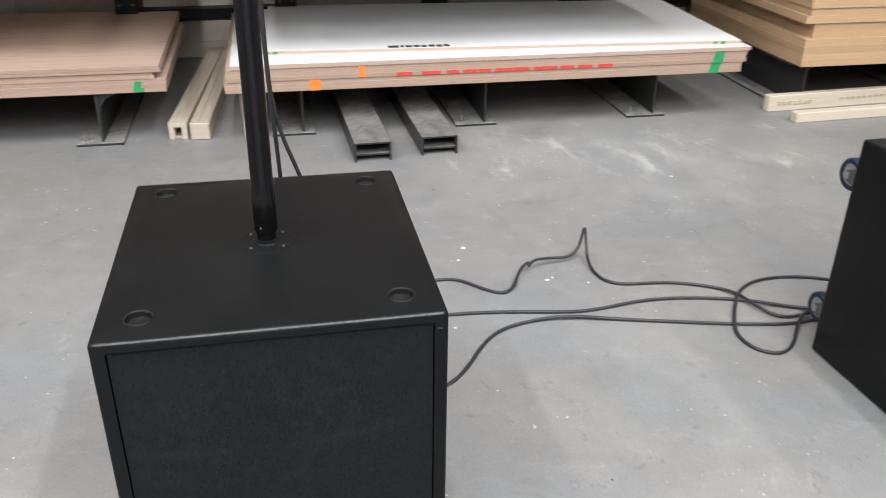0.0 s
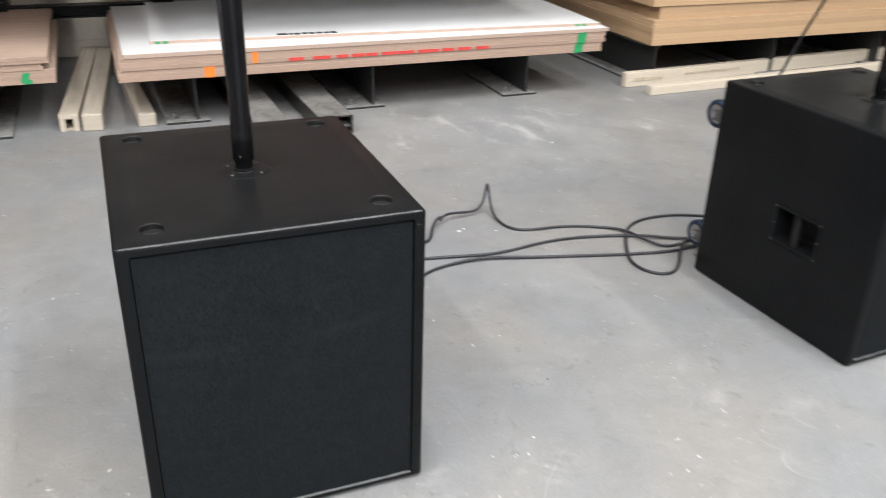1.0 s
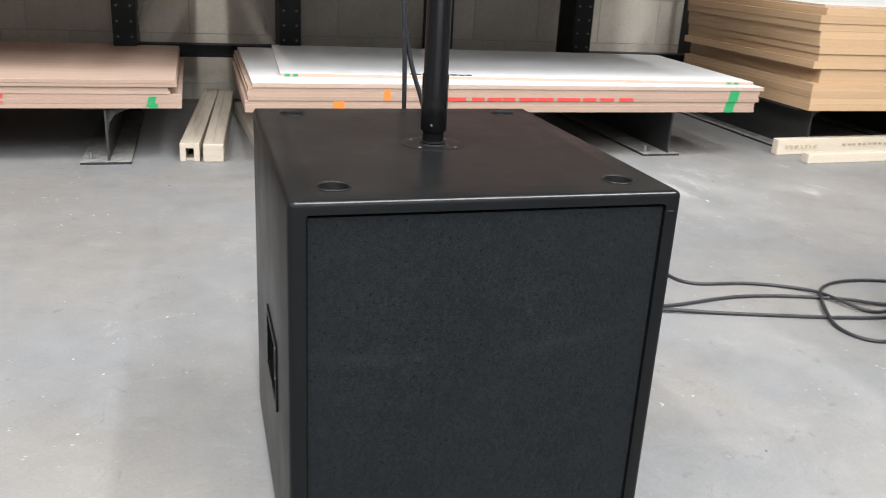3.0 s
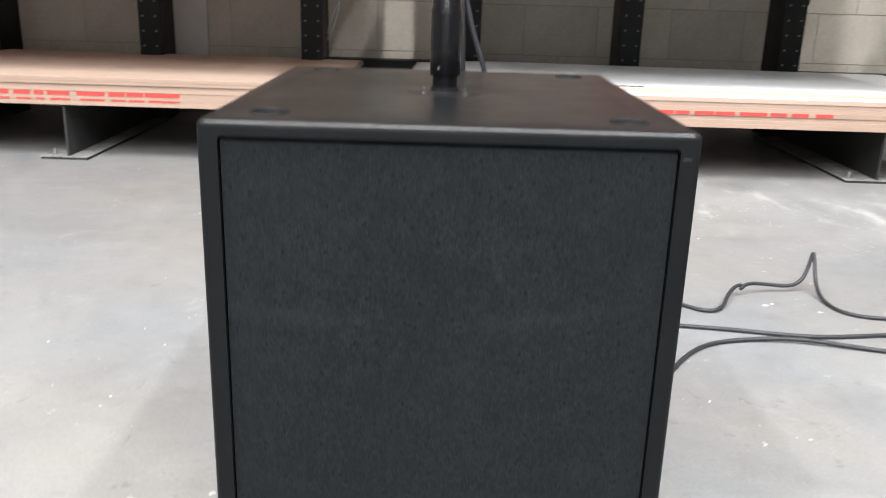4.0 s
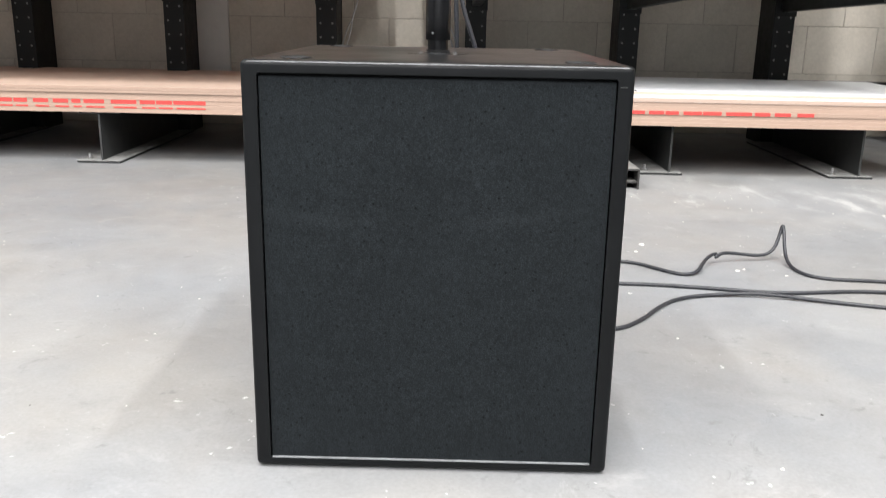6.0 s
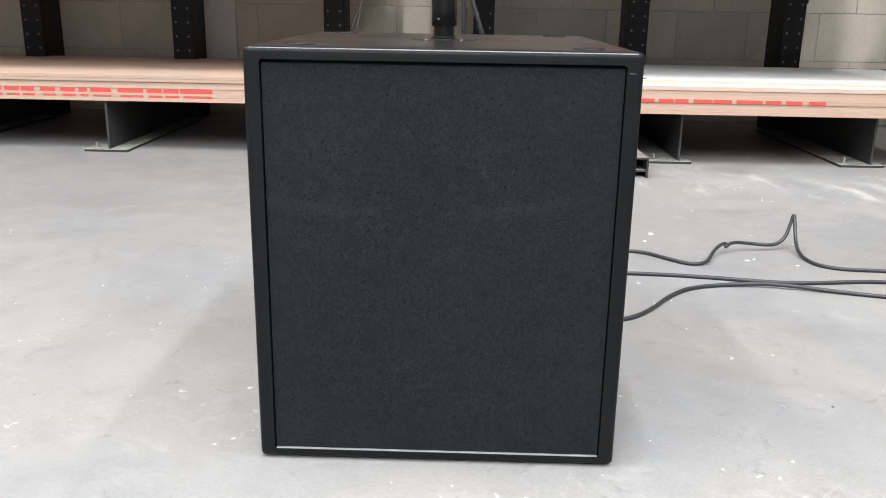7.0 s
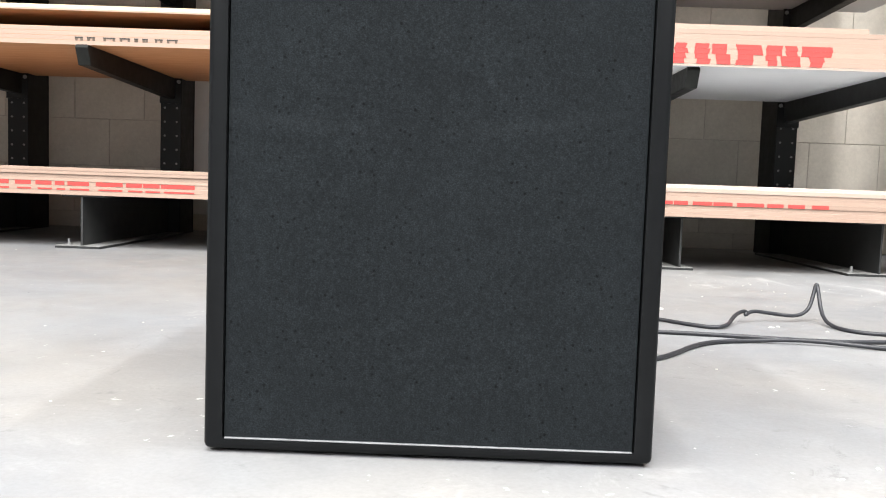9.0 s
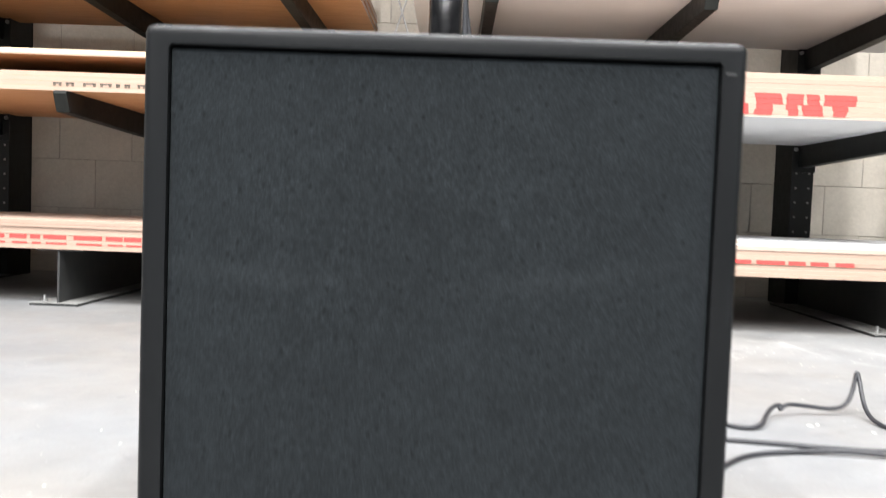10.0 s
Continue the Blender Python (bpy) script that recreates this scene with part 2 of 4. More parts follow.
def cabinet_material():
    """Black textured lacquer, rubbed at places."""
    m, n, l, b = material("black_lacquer", 0.3, 0, 0.10)
    v = coords(n, l)
    f = noise_tex(n, l, v, 520, 2, 0.6)
    g = noise_tex(n, l, v, 7, 6, 0.65)
    scuff = noise_tex(n, l, coords(n, l, (1, 1, 1)), 24, 8, 0.8, 1.0)
    c = ramp(n, l, g, [(0.3, (0.0054, 0.0059, 0.0064)), (0.7, (0.0080, 0.0086, 0.0092))])
    c = mix(n, l, ramp(n, l, scuff, [(0.70, grey(0)), (0.80, grey(0.5))]), c, (0.075, 0.07, 0.066))
    l.new(c, b.inputs["Base Color"])
    l.new(ramp(n, l, g, [(0.3, grey(0.38)), (0.7, grey(0.29))]), b.inputs["Roughness"])
    bump(n, l, b, f, 0.16, 0.0005)
    return m


M_FLOOR = concrete_material()
M_BLOCK = block_material()
M_MORTAR = plain_material("mortar", (0.40, 0.365, 0.315), 0.95, scale=60)
M_WHITEWALL = plain_material("white_plaster", (0.62, 0.61, 0.58), 0.8, vary=0.06, scale=20)
M_CEIL = plain_material("ceiling_sheet", (0.62, 0.63, 0.64), 0.7, vary=0.06, scale=3)
M_HALLWALL = plain_material("hall_wall", (0.42, 0.44, 0.46), 0.8, vary=0.08, scale=4)
M_CAB = cabinet_material()
M_GRILLE = grille_material()
M_GLINT = plain_material("glint_paint", (0.075, 0.077, 0.08), 0.45, vary=0.8, scale=70, bumps=0)
M_CUP = plain_material("cup_plastic", (0.009, 0.009, 0.0095), 0.5, vary=0.3, scale=60, spec=0.22)
M_LIP = plain_material("lip_sheen", (0.13, 0.135, 0.14), 0.42, vary=0.4, scale=40)
M_POLE = plain_material("pole_enamel", (0.0040, 0.0040, 0.0045), 0.20, vary=0.2, scale=50, bumps=0.05, spec=0.26)
M_RUBBER = plain_material("cable_rubber", (0.017, 0.018, 0.022), 0.48, vary=0.2, scale=60)
M_STEEL = plain_material("zinc_steel", (0.50, 0.50, 0.50), 0.35, 1.0, vary=0.15, scale=60)
M_DULL = plain_material("dull_zinc", (0.12, 0.12, 0.12), 0.5, 0.6, vary=0.2, scale=60)
M_BLUE = plain_material("blue_tyre", (0.0035, 0.015, 0.036), 0.55, vary=0.2, scale=40)
M_RACK = plain_material("rack_paint", (0.0065, 0.0072, 0.0072), 0.45, vary=0.35, scale=22, spec=0.18)
M_BEAM = plain_material("beam_paint", (0.023, 0.024, 0.024), 0.55, vary=0.45, scale=14)
M_CAP = plain_material("cap_paint", (0.016, 0.017, 0.0155), 0.55, vary=0.4, scale=40, spec=0.15)
M_DUSTY = dusty_material("dusty_steel", (0.022, 0.023, 0.023), (0.25, 0.25, 0.24))
M_CHANNEL = dusty_material("mill_steel", (0.030, 0.029, 0.028), (0.20, 0.195, 0.185), 0.5)
M_HOLE = plain_material("lit_hole", (0.13, 0.13, 0.125), 0.6, vary=0.2)
M_PLYPINK = plywood_material("plywood_pink", (0.50, 0.375, 0.30), (0.395, 0.280, 0.217), (0.362, 0.250, 0.190))
M_PLYTAN = plywood_material("plywood_tan", (0.475, 0.245, 0.116), (0.395, 0.280, 0.217), (0.362, 0.250, 0.190))
M_MDF = plywood_material("fibreboard", (0.50, 0.35, 0.22), (0.50, 0.335, 0.197), (0.48, 0.318, 0.184), 0.018)
M_BIRCH = plywood_material("pale_plywood", (0.60, 0.49, 0.34), (0.70, 0.58, 0.40), (0.56, 0.43, 0.28), 0.006)
M_WHITE = plywood_material("white_laminate", (0.69, 0.695, 0.70), (0.475, 0.36, 0.295), (0.44, 0.32, 0.255), 0.0046, figure=0.12)
M_TIMBER = plywood_material("sawn_timber", (0.60, 0.53, 0.43), (0.62, 0.55, 0.445), (0.60, 0.52, 0.41), 0.03)
M_OLDTIMBER = plywood_material("dusty_timber", (0.49, 0.435, 0.36), (0.52, 0.46, 0.38), (0.49, 0.425, 0.345), 0.03, along="y")
M_RED = plain_material("red_paint", (0.56, 0.052, 0.045), 0.8, vary=0.35, scale=90)
M_GREEN = plain_material("green_paint", (0.015, 0.26, 0.09), 0.7, vary=0.25, scale=60)
M_ORANGE = plain_material("orange_paint", (0.80, 0.20, 0.025), 0.7, vary=0.2, scale=60)
M_INK = plain_material("black_ink", (0.035, 0.033, 0.03), 0.8, vary=0.4, scale=60)
M_FADED = plain_material("faded_ink", (0.10, 0.075, 0.055), 0.8, vary=0.5, scale=90)
M_STAMP = plain_material("faded_stamp", (0.43, 0.365, 0.27), 0.8, vary=0.5, scale=90)
M_CHIP = plain_material("plaster_chip", (0.55, 0.54, 0.49), 0.9, vary=0.15, scale=40)
M_LAMP, _n, _l, _b = material("lamp_tube", 0.5)
_b.inputs["Emission Color"].default_value = (1.0, 0.98, 0.95, 1)
_b.inputs["Emission Strength"].default_value = 6.0


# ---- mesh helpers ----
def box(bm, x0, x1, y0, y1, z0, z1, bev=0.0, seg=1):
    m = Matrix.Translation(((x0 + x1) / 2, (y0 + y1) / 2, (z0 + z1) / 2)) @ Matrix.Diagonal((x1 - x0, y1 - y0, z1 - z0, 1))
    vs = bmesh.ops.create_cube(bm, size=1, matrix=m)["verts"]
    if bev:
        es = list({e for v in vs for e in v.link_edges})
        bmesh.ops.bevel(bm, geom=es, offset=bev, segments=seg, profile=0.5, affect="EDGES")
    return bm


AXES = {"z": Matrix.Identity(4), "x": Matrix.Rotation(radians(90), 4, "Y"), "y": Matrix.Rotation(radians(-90), 4, "X")}


def cyl(bm, c, axis, r, h, seg=24, r2=None, caps=True):
    bmesh.ops.create_cone(bm, cap_ends=caps, segments=seg, radius1=r, radius2=r if r2 is None else r2, depth=h, matrix=Matrix.Translation(c) @ AXES[axis])
    return bm


def lathe(bm, c, axis, profile, seg=32):
    """Turns a profile of (radius, height) about an axis."""
    m = Matrix.Translation(c) @ AXES[axis]
    rings = []
    for r, h in profile:
        rings.append([bm.verts.new(m @ Vector((r * math.cos(a), r * math.sin(a), h))) for a in (2 * math.pi * i / seg for i in range(seg))])
    for p, q in zip(rings, rings[1:]):
        for i in range(seg):
            bm.faces.new((p[i], p[(i + 1) % seg], q[(i + 1) % seg], q[i]))
    return bm


def prism(bm, outline, x0, x1):
    """Extrudes a (y, z) outline along x."""
    a = [bm.verts.new((x0, y, z)) for y, z in outline]
    b = [bm.verts.new((x1, y, z)) for y, z in outline]
    bm.faces.new(a)
    bm.faces.new(b[::-1])
    for i in range(len(a)):
        j = (i + 1) % len(a)
        bm.faces.new((a[j], a[i], b[i], b[j]))
    bmesh.ops.recalc_face_normals(bm, faces=bm.faces)
    return bm


def finish(bm, name, mat, smooth=False):
    me = bpy.data.meshes.new(name)
    bm.to_mesh(me)
    bm.free()
    me.materials.append(mat)
    if smooth:
        me.shade_smooth()
        me.set_sharp_from_angle(angle=radians(35))
    return me


def part(name, bm, mat, parent, label="", smooth=False):
    ob = new(name, finish(bm, name, mat, smooth))
    ob.parent = parent
    return tagged(ob, label)


def thing(name, bm, mat, label, category, group="", kind="", m=None, smooth=False):
    ob = new(name, finish(bm, name, mat, smooth))
    if m is not None:
        ob.matrix_basis = m
    return tagged(ob, label, category, group, kind)


def holder(name, label, category, group="", m=None):
    ob = new(name)
    ob.empty_display_size = 0.1
    if m is not None:
        ob.matrix_basis = m
    return tagged(ob, label, category, group)


def cut(bm, cutters, name):
    """The mesh of bm with each cutter bmesh taken away."""
    me = bpy.data.meshes.new(name)
    bm.to_mesh(me)
    bm.free()
    ob = new(name, me)
    tools = []
    for c in cutters:
        cm = bpy.data.meshes.new("cutter")
        c.to_mesh(cm)
        c.free()
        t = new("cutter", cm)
        tools.append(t)
        mod = ob.modifiers.new("cut", "BOOLEAN")
        mod.operation, mod.solver, mod.object = "DIFFERENCE", "EXACT", t
    dg = bpy.context.evaluated_depsgraph_get()
    dg.update()
    out = bpy.data.meshes.new_from_object(ob.evaluated_get(dg))
    for o in (ob, *tools):
        d = o.data
        bpy.data.objects.remove(o)
        bpy.data.meshes.remove(d)
    res = bmesh.new()
    res.from_mesh(out)
    bpy.data.meshes.remove(out)
    return res


def cable(name, pts, r, mat, label, category="cable", group="", parent=None):
    cu = bpy.data.curves.new(name, "CURVE")
    cu.dimensions, cu.bevel_depth, cu.bevel_resolution, cu.resolution_u = "3D", r, 3, 8
    sp = cu.splines.new("NURBS")
    sp.points.add(len(pts) - 1)
    for p, q in zip(sp.points, pts):
        p.co = (*q, 1)
    sp.order_u, sp.use_endpoint_u = 3, True
    cu.use_fill_caps = True
    cu.materials.append(mat)
    ob = new(name, cu)
    if parent:
        ob.parent = parent
        return tagged(ob, label)
    return tagged(ob, label, category, group)


# ---- hall ----
bm = bmesh.new()
box(bm, HALL_X0 - 0.2, HALL_X1 + 0.2, HALL_Y0 - 0.2, WALL_Y + 0.25, -0.2, 0)
thing("floor", bm, M_FLOOR, "grey polished concrete floor with dust and scuffs", "floor", kind="structure")
bm = bmesh.new()
box(bm, HALL_X0, HALL_X1, WALL_Y + 0.012, WALL_Y + 0.25, 0, HALL_H)
wall_north = thing("wall_north", bm, M_MORTAR, "beige concrete block wall behind the racking", "wall", kind="structure")
for nm, b in (("wall_south", (HALL_X0, HALL_X1, HALL_Y0 - 0.2, HALL_Y0, 0, HALL_H)), ("wall_west", (HALL_X0 - 0.2, HALL_X0, HALL_Y0, WALL_Y, 0, HALL_H)), ("wall_east", (HALL_X1, HALL_X1 + 0.2, HALL_Y0, WALL_Y, 0, HALL_H))):
    bm = bmesh.new()
    box(bm, *b)
    thing(nm, bm, M_HALLWALL, "plain pale hall wall", "wall", kind="structure")
bm = bmesh.new()
box(bm, HALL_X0 - 0.2, HALL_X1 + 0.2, HALL_Y0 - 0.2, WALL_Y + 0.25, HALL_H, HALL_H + 0.15)
thing("ceiling", bm, M_CEIL, "pale sheet ceiling of the hall", "ceiling", kind="structure")

# pale plastered strip of the wall
bm = bmesh.new()
box(bm, -1.62, -1.382, WALL_Y - 0.02, WALL_Y + 0.012, 0.10, HALL_H, 0.003)
part("wall_strip", bm, M_WHITEWALL, wall_north, "pale plastered strip")

# strip lights under the ceiling, unseen: columns inferred from wall bands, rows tuned
bm = bmesh.new()
box(bm, -0.11, 0.11, -1.5, 1.5, 0, 0.06, 0.01)
strip = holder("strip_light", "long white ceiling strip light", "ceiling light", "strip lights", pose(-0.3, -0.7, HALL_H - 0.06))
part("housing", bm, M_CEIL, strip)
bm = bmesh.new()
for dx in (-0.05, 0.05):
    cyl(bm, (dx, 0, -0.02), "y", 0.016, 2.9, 10)
part("tube", bm, M_LAMP, strip, "glowing white tubes")
LIGHTS = [(-0.3 + 2.25 * k, y) for y in (-0.7, -4.5, -8.1) for k in ((0, -2, -1, 1, 2) if y > -5 else (0, -1, 1))]
for x, y in LIGHTS[1:]:
    copy_thing(strip, pose(x, y, HALL_H - 0.06))
for x, y in LIGHTS:
    la = bpy.data.lights.new("strip_lamp", "AREA")
    la.shape, la.size, la.size_y, la.energy, la.color = "RECTANGLE", 0.22, 3.0, LAMP_W, (1.0, 0.99, 0.988)
    lo = new("strip_lamp", la)
    lo.matrix_basis = pose(x, y, HALL_H - 0.11)


# ---- racking ----
BEAM_H = 0.233
FRONT_Y, POST_Y = 2.685, 3.78


def rack_column(x, arms, label, group, web, gusset=False, post_dx=0.028):
    """A cantilever column: an upright, a base beam on the floor and arms."""
    col = holder("rack_column", label, "rack", group, pose(x, 0, 0))
    # base beam: I section
    beam = part("base_beam", box(bmesh.new(), web - 0.0045, web + 0.0045, FRONT_Y, POST_Y + 0.02, 0.012, BEAM_H - 0.009), M_BEAM, col, "scratched grey steel beam")
    part("bottom_flange", box(bmesh.new(), -0.10, 0.10, FRONT_Y - 0.02, POST_Y + 0.02, 0, 0.012, 0.0015), M_DUSTY, beam, "dusty foot flange")
    part("top_flange", box(bmesh.new(), web - 0.095, web + 0.095, FRONT_Y + 0.012, POST_Y + 0.02, BEAM_H - 0.009, BEAM_H, 0.0015), M_BEAM, beam)
    b = bmesh.new()
    cyl(b, (-0.062, FRONT_Y + 0.035, 0.014), "z", 0.013, 0.010, 6)
    cyl(b, (-0.062, FRONT_Y + 0.035, 0.024), "z", 0.006, 0.030, 10)
    part("anchor_bolt", b, M_STEEL, beam, "zinc anchor bolt")
    if gusset:
        b = bmesh.new()
        rim = [(0.0045, 0.10), (0.012, 0.055), (0.035, 0.022), (0.085, 0.0), (0.0045, 0.0)]
        lo = [b.verts.new((web + x, FRONT_Y + 0.02, BEAM_H - 0.0095 - z)) for x, z in rim]
        hi = [b.verts.new((web + x, FRONT_Y + 0.026, BEAM_H - 0.0095 - z)) for x, z in rim]
        b.faces.new(lo)
        b.faces.new(hi[::-1])
        for i in range(5):
            b.faces.new((lo[(i + 1) % 5], lo[i], hi[i], hi[(i + 1) % 5]))
        bmesh.ops.recalc_face_normals(b, faces=b.faces)
        part("gusset", b, M_BEAM, beam, "curved steel gusset")
    # upright: I section
    b = bmesh.new()
    box(b, post_dx - 0.058, post_dx + 0.058, POST_Y, POST_Y + 0.011, 0.0, 4.2, 0.002)
    box(b, post_dx - 0.004, post_dx + 0.004, POST_Y + 0.011, POST_Y + 0.235, 0.0, 4.2)
    box(b, post_dx - 0.058, post_dx + 0.058, POST_Y + 0.235, POST_Y + 0.246, 0.0, 4.2, 0.002)
    box(b, post_dx - 0.056, post_dx - 0.048, POST_Y + 0.011, POST_Y + 0.235, 0.0, 4.2)
    box(b, post_dx + 0.048, post_dx + 0.056, POST_Y + 0.011, POST_Y + 0.235, 0.0, 4.2)
    post = part("upright", b, M_RACK, col, "black steel upright")
    # pale discs imitate the lit wall showing through the holes
    b = bmesh.new()
    for i in range(24):
        for s in (-1, 1):
            cyl(b, (post_dx + s * 0.034, POST_Y - 0.0006, 0.40 + i * 0.078), "y", 0.0062, 0.003, 8)
    part("bolt_holes", b, M_HOLE, post, "bolt holes coloured pale for the lit wall behind")
    for z, tip in arms:
        b = bmesh.new()
        prism(b, [(POST_Y + 0.0, z), (tip, z), (tip - 0.004, z - 0.012), (tip + 0.03, z - 0.085), (POST_Y, z - 0.115)], post_dx - 0.026, post_dx + 0.026)
        es = [e for e in b.edges if abs(e.verts[0].co.x - e.verts[1].co.x) < 1e-5]
        bmesh.ops.bevel(b, geom=es, offset=0.004, segments=2, profile=0.5, affect="EDGES")
        arm = part("arm", b, M_RACK, col, "black steel cantilever arm")
        part("end_cap", prism(bmesh.new(), [(tip - 0.0012, z - 0.002), (tip - 0.0058, z - 0.013), (tip + 0.0275, z - 0.084), (tip + 0.0335, z - 0.084), (tip + 0.002, z - 0.013), (tip + 0.005, z - 0.002)], post_dx - 0.0265, post_dx + 0.0265), M_CAP, arm, "scuffed end plate")
        b = bmesh.new()
        box(b, post_dx - 0.062, post_dx + 0.062, POST_Y - 0.009, POST_Y - 0.001, z - 0.14, z + 0.02, 0.002)
        part("bracket", b, M_RACK, arm)
        b = bmesh.new()
        for s in (-1, 1):
            cyl(b, (post_dx + s * 0.047, POST_Y - 0.014, z - 0.02), "y", 0.011, 0.010, 6)
        part("bolt", b, M_STEEL, arm, "zinc bolts")
    return col


# the arms at 2.0 are unseen and carry the added shading sheets
ARM_R, ARM_L = 0.857, 0.876
for x in (-3.345, -2.48, -1.614, -0.745):
    rack_column(x, [(ARM_L, 2.64), (1.385, 2.66), (2.0, 2.66)], "black steel cantilever rack column holding plywood", "rack columns", 0.010, x == -0.745)
for x in (0.105, 0.970, 1.838):
    rack_column(x, [(ARM_R, 2.575), (1.365, 2.60), (2.0, 2.60)], "black steel cantilever rack column holding plywood", "rack columns", 0.045)
for x in (2.70, 3.56, 4.42, 5.27):
    rack_column(x, [], "black steel rack column under stacked fibreboard", "rack columns", 0.0, x == 2.70)

for x0, x1 in ((-0.664, 0.102), (1.953, 2.672)):
    b = bmesh.new()
    box(b, x0, x1, POST_Y + 0.10, POST_Y + 0.108, 0.302, 0.352)
    box(b, x0, x1, POST_Y + 0.06, POST_Y + 0.15, 0.352, 0.360, 0.001)
    box(b, x0, x1, POST_Y + 0.06, POST_Y + 0.15, 0.294, 0.302, 0.001)
    thing("tie_beam", b, M_RACK, "black steel tie beam between two uprights", "beam", "tie beams")
for s in (-1, 1):
    base = Vector((-0.315 + s * 0.375, POST_Y + 0.22, 0.365))
    top = Vector((-0.315 - s * 0.50, POST_Y + 0.22, 3.1))
    d = (top - base).normalized()
    rod = holder("brace_rod", "thin steel brace rod with a turnbuckle", "brace", "brace rods")
    cable("rod", [base + d * 0.30, base + d * 1.5, top], 0.005, M_STEEL, "", parent=rod)
    for k in (-1, 1):
        o = Vector((k * 0.013, 0, 0))
        cable("turnbuckle", [base + d * 0.08, base + d * 0.11 + o, base + d * 0.27 + o, base + d * 0.30], 0.005, M_STEEL, "zinc turnbuckle", parent=rod)
    cable("hook", [base, base + d * 0.04, base + d * 0.09], 0.005, M_STEEL, "", parent=rod)


# ---- sheets on the racking ----
def sheet(name, x0, x1, y0, y1, z0, t, mat, label, group, turn=0.0, bev=0.0005):
    """One board, its corner x0, y0 as the pivot of a small turn."""
    b = box(bmesh.new(), 0, x1 - x0, 0, y1 - y0, 0.0001, t - 0.0001, bev)
    return thing(name, b, mat, label, "sheet", group, m=pose(x0, y0, z0, 0, 0, turn))


def pack(name, x0, x1, y0, depth, z0, z1, count, mat, label, group, jit=0.004, turn=0.0):
    t = (z1 - z0) / count
    out = []
    for i in range(count):
        dx, dy = random.uniform(-jit, jit), random.uniform(-jit, jit) * 0.22
        out.append(sheet(name, x0 + dx, x1 + dx, y0 + dy, y0 + depth + dy, z0 + i * t, t, mat, label, group, turn))
    return out


def mark(parent, x, z, w, h, mat, label, lean=0.0):
    """A painted mark on the front edge of a sheet, at world x and z."""
    px, py, pz = parent.matrix_basis.translation
    b = bmesh.new()
    yy = -0.0022
    box(b, -w / 2, w / 2, yy, 0.002, -h / 2, h / 2)
    for v in b.verts:
        v.co.x += lean * v.co.z
    ob = part("paint_mark", b, mat, parent, label)
    ob.location = (x - px, 0, z - pz)
    return ob


# stack of pink plywood and white sheets on the floor beams
S2Y = 2.587
g = "sheets in the white-topped stack"
A = pack("plywood_sheet", -0.182, 2.268, S2Y, 1.22, BEAM_H, 0.283, 3, M_PLYPINK, "pinkish plywood sheet in a stack on steel beams", g, 0.002)
B = pack("plywood_sheet", -0.172, 2.282, S2Y - 0.004, 1.22, 0.283, 0.338, 3, M_PLYPINK, "pinkish plywood sheet in a stack on steel beams", g, 0.006)
sheet("laminated_sheet", -0.150, 2.300, S2Y - 0.008, S2Y + 1.21, 0.338, 0.0185, M_WHITE, "white laminated sheet on a plywood stack", g)
W2 = sheet("laminated_sheet", -0.02, 2.285, S2Y + 0.175, S2Y + 1.23, 0.3565, 0.015, M_WHITE, "white laminated sheet lying askew on top", g, -2.9)
for x0, x1 in ((0.575, 0.645), (0.690, 0.775), (0.803, 0.860), (0.878, 0.944), (0.950, 1.008), (1.029, 1.110), (1.115, 1.195), (1.215, 1.328), (1.342, 1.409), (1.429, 1.499), (1.528, 1.600)):
    mark(B[0], (x0 + x1) / 2, 0.2925, x1 - x0, 0.0150, M_RED, "faded red stencil bar")
mark(A[1], 0.211, 0.258, 0.046, 0.050, M_ORANGE, "orange spray mark")
mark(B[1], 0.419, 0.3105, 0.026, 0.050, M_ORANGE, "orange spray mark")
mark(A[1], 2.128, 0.258, 0.050, 0.050, M_GREEN, "green spray mark", lean=0.15)
mark(B[1], 2.141, 0.3105, 0.052, 0.055, M_GREEN, "green spray mark", lean=0.15)


def sheet_mark(parent, x, y, w, d, mat, label):
    """A mark on top of a sheet, in the sheet's own metres."""
    ob = part("ink_mark", box(bmesh.new(), x, x + w, y, y + d, 0.0142, 0.0168), mat, parent, label)
    return ob


x = 0.58
for i, w in enumerate((0.05, 0.016, 0.03, 0.028, 0.026, 0.03, 0.026, 0.028)):
    sheet_mark(W2, x, 0.012 + 0.004 * (i % 2), w, 0.036, M_INK, "black printed bar")
    x += w + 0.008
for x in (0.02, 0.055, 2.16, 2.20):
    ob = part("paint_mark", box(bmesh.new(), x, x + 0.022, -0.0022, 0.002, 0.002, 0.012), M_GREEN, W2, "green spray dab")

